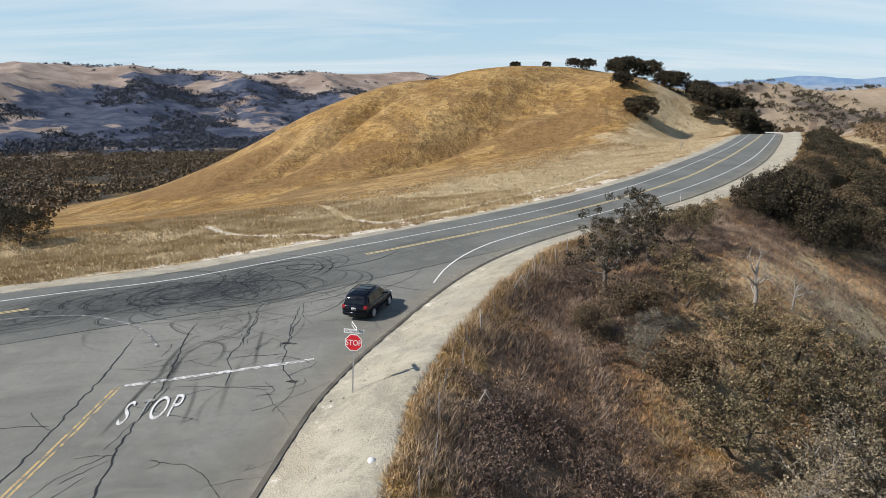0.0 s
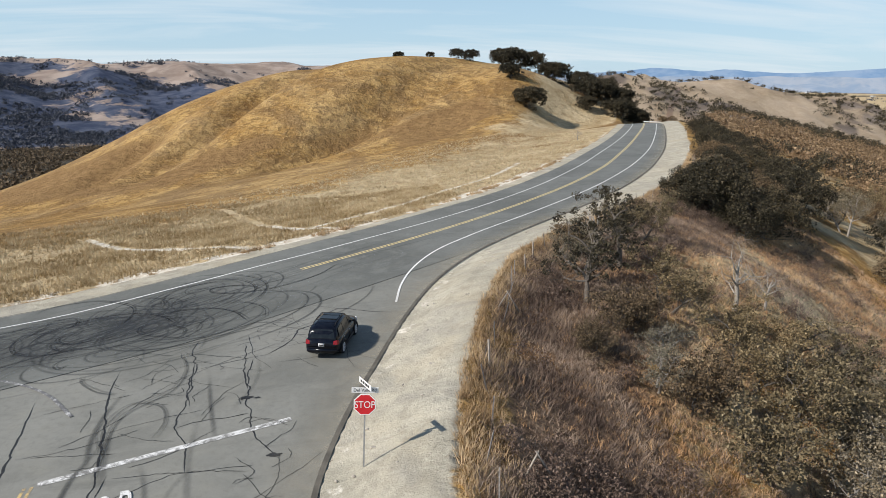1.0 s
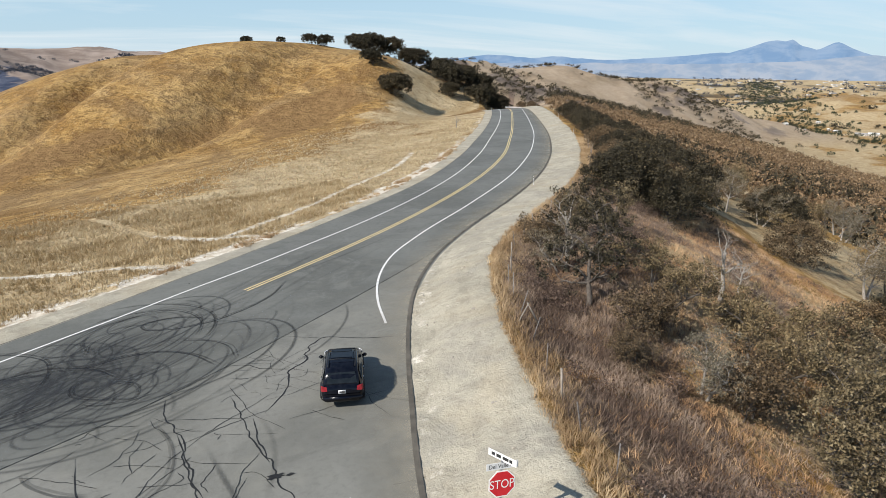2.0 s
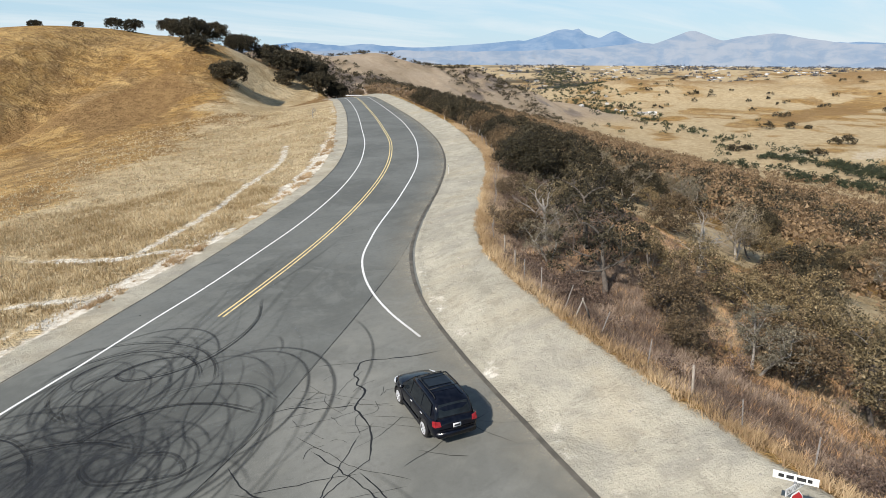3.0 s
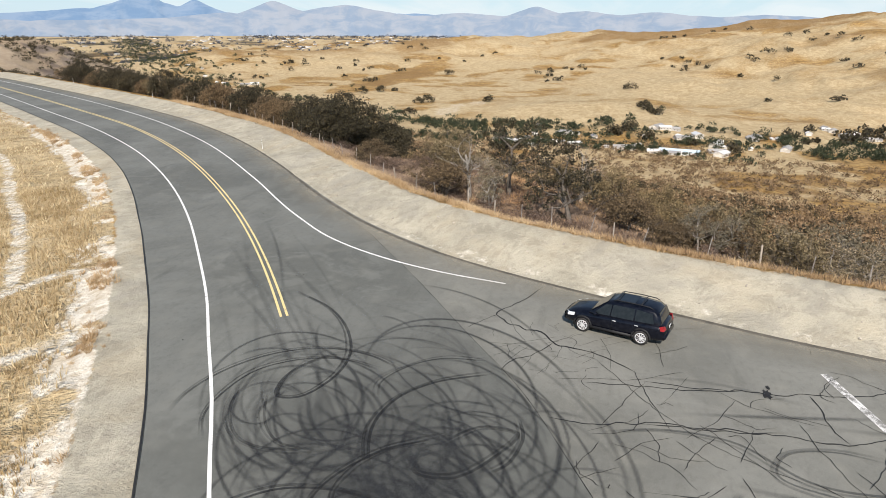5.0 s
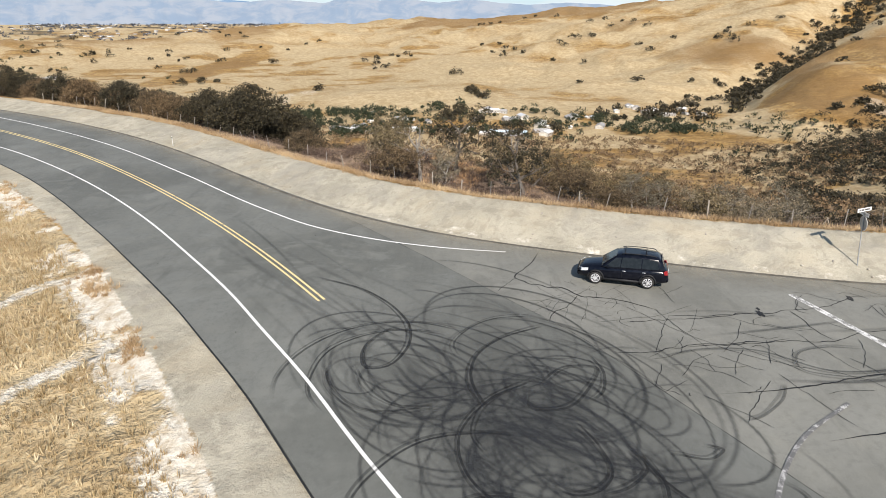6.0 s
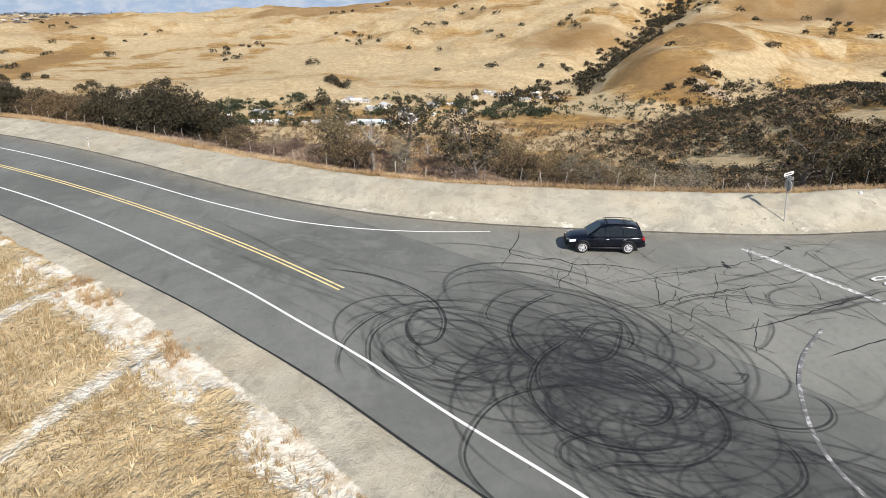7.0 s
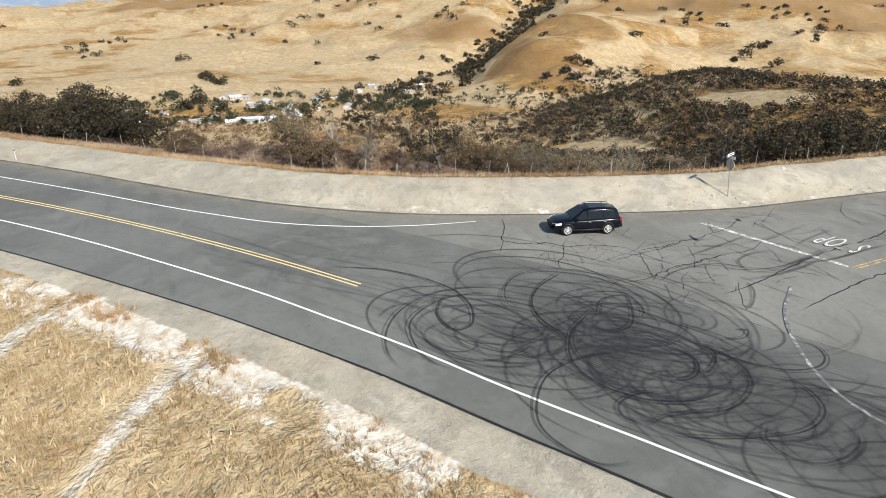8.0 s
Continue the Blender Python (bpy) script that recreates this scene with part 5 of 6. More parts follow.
def settle(ob, x, y, scale=1.0, turn=0.0, sink=0.12):
    ob.matrix_basis = Matrix.Translation((x, y, height(x, y) - sink)) @ Matrix.Rotation(turn, 4, "Z") @ Matrix.Diagonal((scale, scale, scale, 1))
    return ob


def again(ob, x, y, scale=1.0, turn=0.0, sink=0.12, label=""):
    keep = ob.scale.copy()
    ob.scale = (1, 1, 1)
    m = Matrix.Translation((x, y, height(x, y) - sink)) @ Matrix.Rotation(turn, 4, "Z") @ Matrix.Diagonal((scale, scale, scale, 1))
    made = copy_thing(ob, m)
    ob.scale = keep
    return tagged(made, label)


def build_trees():
    rng = random.Random(12)
    dark = oak("oak_tree", "dark green dense oak on the dry slope below the road", 3, 6.2, 7.0, M_LEAF_DARK, 56, 0.095, 0.66, 2, fork=0.13, dome=130)
    round_brown = oak("oak_tree", "rounded brown oak with a dense dry crown", 6, 5.0, 6.4, M_LEAF_BROWN, 50, 0.095, 0.68, 2, fork=0.12, dome=110)
    thin = oak("oak_tree", "thin dark oak with an open crown and grey bare twigs", 8, 8.6, 6.0, M_LEAF_DARK, 44, 0.09, 0.40, 3)
    olive = oak("oak_tree", "wide dry olive-brown oak full of fine grey twigs", 15, 7.4, 4.8, M_LEAF_OLIVE, 46, 0.078, 0.46, 3, trunks=2)
    grey = oak("oak_tree", "half bare grey oak hung with pale lichen", 23, 7.2, 5.0, M_LEAF_GREY, 28, 0.07, 0.42, 3, M_DEAD, trunks=2)
    brown = oak("oak_tree", "low brown scrub oak with drying leaves", 31, 5.6, 4.9, M_LEAF_BROWN, 34, 0.085, 0.46, 3, trunks=3, fork=0.2)
    bare = oak("dead_tree", "bleached dead tree with bare broken limbs", 44, 8.4, 5.6, None, 0, twigs=2, bark=M_DEAD)
    far = oak("oak_tree", "dark evergreen oak standing on the golden hill", 52, 8.6, 11.5, M_LEAF_DARK, 56, 0.24, 1.0, 2, fork=0.11, dome=130)
    # those that stand nearest the verge
    settle(thin, 11.2, 42.3, 0.92, 0.4, 0.9)
    settle(round_brown, 24.5, 62.0, 0.55, 0.2)
    settle(dark, 38.5, 70.5, 1.25, 1.0)
    again(olive, 16.6, 41.6, 0.75, 1.0)
    settle(bare, 21.9, 42.4, 0.8, 2.0)
    settle(olive, 15.4, 29.0, 0.95, 0.0)
    settle(grey, 19.6, 27.2, 0.95, 1.2)
    settle(brown, 12.2, 38.6, 0.7, 0.5)
    settle(far, 67, 227, 1.0, 0.3)
    again(bare, 15.5, 50.5, 0.8, 0.5)
    again(bare, 25.5, 44.0, 0.5, 3.5)
    for x, y, s, kind in ((13.5, 48.5, 0.6, grey), (9.4, 36.2, 0.5, brown), (11.6, 33.6, 0.6, grey), (18.0, 35.2, 0.8, olive), (25.0, 31.0, 0.95, olive), (28.5, 36.5, 0.9, grey), (21.5, 23.0, 0.95, olive), (15.0, 21.5, 0.8, grey), (26.5, 25.0, 0.95, brown), (27.5, 16.0, 1.0, olive), (12.0, 24.0, 0.45, brown), (19.5, 16.5, 0.9, brown), (13.4, 32.4, 0.8, brown), (16.2, 47.4, 0.85, thin), (14.6, 52.4, 0.75, brown), (20.2, 53.4, 0.8, olive), (22.6, 33.2, 1.1, olive), (23.8, 21.4, 1.1, brown), (17.6, 24.6, 0.9, grey), (21.8, 37.8, 0.8, olive)):
        again(kind, x, y, s, rng.uniform(0, 6.28))
    # the dense row that follows the verge uphill
    edge, out = GUTTER, beside(GUTTER)
    run = np.r_[0, np.cumsum(np.hypot(*np.diff(GUTTER, axis=0).T))]
    first = run[int(np.argmin(np.abs(GUTTER[:, 1] - 77) + 1e3 * (GUTTER[:, 0] < 0)))]
    for k in range(52):
        i = int(np.argmin(np.abs(run - first - (k // 2) * 4.4 - rng.uniform(-1.4, 1.4))))
        d = rng.uniform(8.6, 11.0) if k % 2 else rng.uniform(13.5, 18.5)
        p = edge[i] + out[i] * d
        again(rng.choice((dark, dark, round_brown, round_brown, olive)), p[0], p[1], rng.uniform(0.78, 1.0) * (1.0 if k % 2 else 1.18), rng.uniform(0, 6.28))
    # further down the slope
    n = 0
    while n < 95:
        x, y = rng.uniform(14, 120), rng.uniform(-70, 120)
        d = float(off(GUTTER, [x], [y])[0][0])
        if 13 < d < 95 and not (20 < x < 44 and 38 < y < 58) and not (18 < x < 110 and -32 < y < -2 and d > 34):
            again(rng.choice((dark, dark, olive, olive, brown, round_brown, round_brown, grey)), x, y, rng.uniform(0.85, 1.35), rng.uniform(0, 6.28))
            n += 1
    # south of the sign, along the fence
    n = 0
    while n < 30:
        x, y = rng.uniform(4, 40), rng.uniform(-45, 15)
        d = float(off(GUTTER, [x], [y])[0][0])
        if 14.5 < d < 40 and not (18 < x and -32 < y < -2):
            again(rng.choice((dark, dark, round_brown, brown, thin)), x, y, rng.uniform(0.9, 1.25), rng.uniform(0, 6.28))
            n += 1
    for x, y, s, kind in ((-48, 71, 0.8, dark), (-56, 78, 0.9, dark), (-62, 70, 0.8, brown), (57, 157, 0.5, bare)):
        again(kind, x, y, s, rng.uniform(0, 6.28))
    for x, y, s in ((127, 236, 0.55), (131, 231, 0.5), (134, 239, 0.6), (129, 246, 0.5), (137, 247, 0.6), (133, 254, 0.55)):
        again(round_brown, x, y, s, rng.uniform(0, 6.28))
    # oaks on the golden hill
    for x, y, s in ((36, 345, 0.5), (52, 345, 0.42), (64, 335, 0.62), (70, 330, 0.72), (83, 322, 0.95), (69, 270, 0.8), (76, 278, 1.0), (86, 284, 1.1), (95, 278, 1.05), (103, 270, 1.1), (66, 249, 0.72), (108, 258, 1.05), (100, 256, 1.1), (112, 248, 0.95), (106, 242, 0.85), (97, 246, 0.7), (116, 258, 0.95), (90, 272, 0.9), (112, 268, 1.05), (119, 247, 0.75), (124, 256, 0.7), (128, 263, 0.6)):
        again(far, x, y, s, rng.uniform(0, 6.28))


build_trees()


def woods(name, label, places, tall, wide, per, leaf, mat, seed, clumps=7):
    """Many rough crowns seen from afar, joined."""
    rng = np.random.default_rng(seed)
    places = np.asarray(places, float)
    z, _ = land(places[:, 0], places[:, 1])
    size = rng.uniform(0.55, 1.35, len(places))
    c = np.repeat(np.column_stack([places, z]), clumps, 0)
    s = np.repeat(size, clumps)
    a, q = rng.uniform(0, 6.28, len(c)), np.sqrt(rng.random(len(c)))
    c[:, 0] += np.cos(a) * q * wide * 0.5 * s
    c[:, 1] += np.sin(a) * q * wide * 0.5 * s
    c[:, 2] += s * tall * (0.30 + 0.5 * (1 - q**2) * rng.uniform(0.6, 1.1, len(c)))
    v, f = leaf_cloud(c, s * wide * 0.27, per, leaf, rng, 0.8)
    tagged(new(name, mesh_of(name, v, f, mat)), label, "woodland", kind="stuff")


def scatter(n, xs, ys, want, seed):
    """n places in a rectangle, kept with the chance that want(x, y) gives."""
    rng = np.random.default_rng(seed)
    got = np.zeros((0, 2))
    for _ in range(40):
        p = np.column_stack([rng.uniform(*xs, n * 2), rng.uniform(*ys, n * 2)])
        got = np.vstack([got, p[rng.random(len(p)) < want(p[:, 0], p[:, 1])]])
        if len(got) >= n:
            break
    return got[:n]


GUTTER_COARSE, WHITE_COARSE = GUTTER[::4], WHITE[::4]


def below(x, y):
    return off(GUTTER_COARSE, x, y)[0]


plain_white = plain("far_town_walls", (0.5, 0.5, 0.5), (0.72, 0.72, 0.71), 0.05, 0.8, island=True)


def build_woods():
    # scrub on the long slope under the road
    def slope(x, y):
        d = off(SPINE_E, x, y)[0]
        field = np.zeros(len(x), bool)
        for cx, cy, a, b in FIELDS:
            field |= np.hypot((x - cx) / a, (y - cy) / b) < 1
        return (d > 60) * (d < 715) * ~field * smooth(-0.85, -0.25, waves(x, y, 70, 51, 3)) * np.where(d < 260, 1.0, 0.75)

    woods("scrub_woodland", "brown scrub and oaks covering the slope below the road", scatter(3000, (20, 330), (-260, 330), slope, 61), 4.6, 6.8, 15, 0.42, M_SCRUB, 71)
    woods("scrub_woodland", "brown scrub and oaks on the lower slope", scatter(6500, (200, 800), (-520, 760), slope, 62), 5.0, 8.5, 7, 0.85, M_SCRUB, 72, 5)
    woods("oak_woodland", "dark oaks scattered through the slope", scatter(900, (40, 420), (-330, 330), slope, 63), 6.5, 8.0, 20, 0.5, M_LEAF_DARK, 73)

    # the treed spur to the south-east
    def spur(x, y):
        m = land(x, y)[1]
        return smooth(-142, -115, m["south"]) * (x > 60) * smooth(-0.9, -0.35, waves(x, y, 110, 52, 3)) * (np.hypot((x - 345) / 60, (y + 352) / 15) > 1) * (np.hypot((x - 395) / 66, (y + 256) / 27) > 1)

    woods("oak_woodland", "dark oaks on the spur above the valley", scatter(4200, (60, 800), (-760, -180), spur, 64), 7.0, 9.5, 9, 0.85, M_LEAF_DARK, 74, 6)

    # valley floor: rows along the creek and gardens
    def creek(x, y):
        line = off(VALLEY, x, y)[0]
        return 0.9 * np.exp(-((line / (22 + 60 * smooth(500, 1600, y))) ** 2)) + 0.45 * np.exp(-((line / (120 + 160 * smooth(500, 1600, y))) ** 2)) * smooth(0.0, 0.5, waves(x, y, 60, 53, 3))

    woods("valley_trees", "green trees along the creek in the valley", scatter(950, (600, 2900), (-420, 2500), creek, 65), 10, 13, 9, 1.3, M_LEAF_GREEN, 75, 6)
    woods("valley_trees", "dark green garden trees between the houses", scatter(700, (730, 930), (-260, 420), lambda x, y: 0.5 * smooth(-0.1, 0.5, waves(x, y, 50, 54, 3)), 66), 9, 10, 14, 0.9, M_LEAF_GREEN, 76, 7)

    # sparse bushes on the golden range, thicker in its gullies
    def range_bush(x, y):
        m = land(x, y)[1]
        can = off(CANYON, x, y)[0]
        return (m["gold"] > -142) * (0.035 * smooth(0.1, 0.5, waves(x, y, 160, 55, 3)) + 0.9 * np.exp(-((can / 34) ** 2)))

    woods("hill_bushes", "dark round oaks scattered over the golden range", scatter(700, (850, 2700), (-1500, 1300), range_bush, 67), 11, 17, 12, 1.9, M_LEAF_DARK, 77, 6)
    groves = np.array(((1030, 1), (1048, 6), (1066, 12), (1012, -6), (1426, 33), (838, 53), (846, 48), (881, 30), (872, 36), (822, 10), (807, -42), (773, -83), (840, -835), (852, -872), (868, -912), (884, -944), (898, -972), (768, -424), (773, -458), (744, -455), (816, -499), (790, -504), (747, -502), (944, -707), (782, -874), (896, -168), (907, -1111), (1790, 526), (1341, 528), (1310, 552), (1272, 579), (1146, 413), (1160, 400), (942, 480), (960, 470), (1190, 287), (982, 378), (1826, 1040)), float)
    woods("hill_bushes", "dark round oaks in small groves above the creek", groves, 13, 20, 30, 1.6, M_LEAF_DARK, 85, 9)

    # the north-west: oaks over the lower ground, brush on the far hills
    def northwest(x, y):
        m = land(x, y)[1]
        return smooth(-12, -24, land(x, y)[0]) * (m["hill"] < 0.3) * (m["r"] > 190) * smooth(-0.5, -0.05, waves(x, y, 95, 56, 4))

    woods("oak_woodland", "dark oaks filling the low ground to the north-west", scatter(4800, (-780, -60), (120, 1050), northwest, 68), 5.5, 10.5, 7, 0.95, M_LEAF_BROWN, 78, 6)

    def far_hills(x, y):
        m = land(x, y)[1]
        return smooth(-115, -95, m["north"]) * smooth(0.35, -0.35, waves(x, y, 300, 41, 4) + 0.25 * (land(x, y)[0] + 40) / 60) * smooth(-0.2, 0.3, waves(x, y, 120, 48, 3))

    # the blue-grey leaf colour stands for haze over the far hills
    woods("hill_brush", "oaks and brush in patches on the far hills, tinted blue-grey as haze", scatter(5200, (-2300, 600), (1000, 2900), far_hills, 69), 7, 15, 9, 1.7, M_HAZE_LEAF, 79, 4)

    def flat_land(x, y):
        r, a = np.hypot(x, y - 40), np.degrees(np.arctan2(x, y - 40))
        return (r > 2300) * smooth(26, 36, a) * smooth(84, 74, a) * smooth(-0.35, 0.2, waves(x, y, 300, 59, 3)) * (land(x, y)[1]["gold"] < -100)

    # these rows too carry the haze in their leaf colour
    woods("town_trees", "dark tree rows across the far plain", scatter(1200, (900, 4400), (700, 4300), flat_land, 81), 7, 26, 6, 3.0, M_HAZE_LEAF, 82, 4)
    spots = scatter(240, (900, 4300), (700, 4200), flat_land, 83)
    rng = np.random.default_rng(84)
    z = land(spots[:, 0], spots[:, 1])[0]
    cube = np.array([(i, j, k) for i in (-1, 1) for j in (-1, 1) for k in (0, 1)], float)
    size = np.column_stack([rng.uniform(5, 16, len(spots)), rng.uniform(4, 8, len(spots)), rng.uniform(3, 5, len(spots))])
    v = (cube[None] * size[:, None] + np.column_stack([spots, z])[:, None]).reshape(-1, 3)
    f = np.array([(0, 1, 3, 2), (4, 6, 7, 5), (0, 4, 5, 1), (2, 3, 7, 6), (1, 5, 7, 3), (0, 2, 6, 4)])
    f = (f[None] + 8 * np.arange(len(spots))[:, None, None]).reshape(-1, 4)
    tagged(new("far_town", mesh_of("far_town", v, f, plain_white)), "tiny pale buildings of a town on the far plain", "town", kind="stuff")

    def spur_n(x, y):
        m = land(x, y)[1]
        return smooth(-140, -100, m["spur"]) * smooth(-0.15, 0.3, waves(x, y, 130, 58, 3)) * (off(SPINE_E, x, y)[0] < 700)

    woods("oak_woodland", "dark oaks on the ridges beyond the crest of the road", scatter(1500, (140, 1500), (260, 1900), spur_n, 70), 7, 11, 8, 1.0, M_LEAF_DARK, 80, 6)


VALLEY = curve([(640, -500), (790, -200), (830, 40), (930, 330), (1150, 700), (1500, 1150), (2000, 1650), (2900, 2500)], 60)
CANYON = curve([(840, -223), (1068, -417), (1417, -738), (1947, -1188)], 30)
build_woods()

# ---- dry grass ----


def make_grass(name, a, b, c):
    g = Graph(name)
    k = g.chance(True)
    big = g.noise(0.25, 4, 0.6)
    col = g.mix(k, a, b)
    col = g.mix(g.span(big, 0.4, 0.65), col, g.mix(k, b, c))
    return g.finish(col, 0.8, gloss=0.2)


M_STRAW = make_grass("straw_grass", (0.22, 0.148, 0.068), (0.46, 0.345, 0.185), (0.63, 0.515, 0.335))
M_PALE_STRAW = make_grass("bleached_grass", (0.34, 0.255, 0.145), (0.56, 0.455, 0.28), (0.68, 0.58, 0.40))
M_WEED = make_grass("dry_weeds", (0.060, 0.041, 0.032), (0.225, 0.160, 0.120), (0.44, 0.34, 0.255))
M_RUST = make_grass("rust_grass", (0.28, 0.155, 0.08), (0.50, 0.315, 0.165), (0.66, 0.48, 0.29))
M_CREST = make_grass("faded_crest_grass", (0.25, 0.160, 0.085), (0.45, 0.315, 0.175), (0.62, 0.47, 0.29))
M_BUSH = make_leaf("dead_brush", (0.075, 0.050, 0.040), (0.165, 0.115, 0.090), (0.28, 0.205, 0.155))


def grass(name, label, places, tall, spread, blades, mat, seed, wide=0.035):
    rng = np.random.default_rng(seed)
    places = np.asarray(places, float)
    z, _ = land(places[:, 0], places[:, 1])
    size = np.repeat(rng.uniform(0.5, 1.35, len(places)), blades)
    base = np.repeat(np.column_stack([places, z - 0.04]), blades, 0)
    n = len(base)
    a = rng.uniform(0, 6.28, n)
    lean = rng.uniform(0.1, 0.85, n) * spread * size
    base[:, :2] += rng.normal(0, 0.10, (n, 2)) * size[:, None] * spread * 2
    tip = base + np.column_stack([np.cos(a) * lean, np.sin(a) * lean, tall * size * rng.uniform(0.5, 1.1, n)])
    b = rng.uniform(0, 6.28, n)
    w = np.column_stack([np.cos(b), np.sin(b), np.zeros(n)]) * wide * size[:, None]
    v = np.stack([base - w, base + w, tip], 1).reshape(-1, 3)
    f = np.arange(n * 3).reshape(-1, 3)
    tagged(new(name, mesh_of(name, v, f, mat)), label, "dry grass", kind="stuff")


def build_grass():
    def verge_w(x, y):
        d = 3.6 - off(WHITE_COARSE, x, y)[0]
        bare = np.ones(len(x))
        for t in TRACKS:
            bare *= smooth(0.4, 0.9, np.abs(off(t, x, y)[0]))
        chalk = smooth(-0.2, 0.25, waves(x, y, 9, 31, 4)) * smooth(11.5, 9.5, d) * smooth(-19, -12, x) * smooth(45, 20, x)
        return (off(GUTTER_COARSE, x, y)[0] < 0) * smooth(8.8, 10.2, d) * smooth(70, 25, d) * bare * (1 - 0.9 * chalk) * smooth(-0.8, 0.1, waves(x, y, 4, 81, 3))

    grass("straw_grass", "tall pale straw grass beside the main road", scatter(44000, (-62, 12), (44, 100), verge_w, 91), 0.36, 0.2, 8, M_STRAW, 101, 0.014)
    grass("straw_grass", "straw grass on the field below the golden hill", scatter(15000, (-60, 70), (62, 190), verge_w, 92), 0.34, 0.3, 6, M_PALE_STRAW, 102, 0.035)

    def bank_e(x, y):
        d = below(x, y)
        return smooth(5.0, 5.8, d) * (smooth(17, 10, d + 3 * waves(x, y, 9, 31, 4)) + 0.22 * smooth(60, 30, d)) * smooth(-0.45, 0.2, waves(x, y, 3, 82, 3)) * 0.8

    def gold_slope(x, y):
        d = below(x, y)
        return smooth(5.5, 8, d) * smooth(60, 30, d) * (0.25 + 0.75 * smooth(10, 15, d)) * smooth(-0.45, 0.15, waves(x, y, 9, 83, 3))

    grass("dry_weeds", "grey-brown dry weeds on the steep slope", scatter(42000, (-6, 60), (4, 80), bank_e, 93), 0.36, 0.42, 8, M_WEED, 103, 0.018)
    grass("rust_grass", "rust-coloured dry grass in patches on the slope", scatter(30000, (-6, 60), (-6, 90), gold_slope, 94), 0.34, 0.34, 9, M_RUST, 104, 0.014)

    def clumps(x, y):
        d = below(x, y)
        return smooth(6.2, 7.0, d) * (smooth(16, 11, d) + 0.2 * smooth(50, 25, d)) * smooth(-0.1, 0.35, waves(x, y, 5, 86, 3))

    woods("scrub_bushes", "low dead brown bushes on the slope below the verge", scatter(420, (-6, 50), (4, 75), clumps, 97), 1.0, 1.7, 44, 0.05, M_BUSH, 107, 6)

    def crest(x, y):
        d = below(x, y)
        return smooth(4.5, 4.9, d + 0.35 * waves(x, y, 2.0, 84, 2)) * smooth(7.2, 5.8, d)

    grass("straw_grass", "line of straw grass along the top of the verge", scatter(10000, (-8, 60), (-20, 110), crest, 95), 0.38, 0.34, 9, M_CREST, 105, 0.013)

    def tuft(x, y):
        d = 3.6 - off(WHITE_COARSE, x, y)[0]
        return (off(GUTTER_COARSE, x, y)[0] < 0) * np.exp(-(((d - 8.9) / 0.5) ** 2)) * smooth(0.0, 0.4, waves(x, y, 3.0, 85, 3))

    grass("dry_weeds", "dark brown weeds along the road shoulder", scatter(2400, (-50, 60), (30, 140), tuft, 96), 0.34, 0.4, 26, M_CREST, 106, 0.016)


build_grass()

# ---- far mountains ----


def far_range(az, el, r0, r1, shades, glow, strength, label, seed):
    """One range beyond the plain; too far to shift. Haze is put into its colour and glow."""
    deg = np.degrees(az)
    rows, n, v = 9, len(az), []
    for k in range(rows):
        u = k / (rows - 1)
        r = r0 + (r1 - r0) * u
        top = 14 + r1 * np.tan(np.radians(el))
        fold = (10 + 0.12 * (top + 90)) * waves(deg * 2.2, np.full(n, u * 3.0), 2.0, seed, 4, True) * u * (1 - u) * 4
        v.append(np.column_stack([-8 + r * np.sin(az), 38 + r * np.cos(az), -90 + (top + 90) * u**1.15 + fold]))
    i, j = np.meshgrid(np.arange(rows - 1), np.arange(n - 1), indexing="ij")
    f = np.stack([i * n + j, i * n + j + 1, (i + 1) * n + j + 1, (i + 1) * n + j], -1).reshape(-1, 4)
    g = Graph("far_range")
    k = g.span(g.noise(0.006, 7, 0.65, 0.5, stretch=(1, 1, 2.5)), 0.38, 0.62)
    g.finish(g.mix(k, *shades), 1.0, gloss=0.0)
    # faint blue emission in place of the lit air before the range
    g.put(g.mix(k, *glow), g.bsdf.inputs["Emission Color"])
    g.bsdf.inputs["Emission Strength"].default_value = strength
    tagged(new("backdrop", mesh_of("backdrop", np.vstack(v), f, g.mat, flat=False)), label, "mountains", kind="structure")


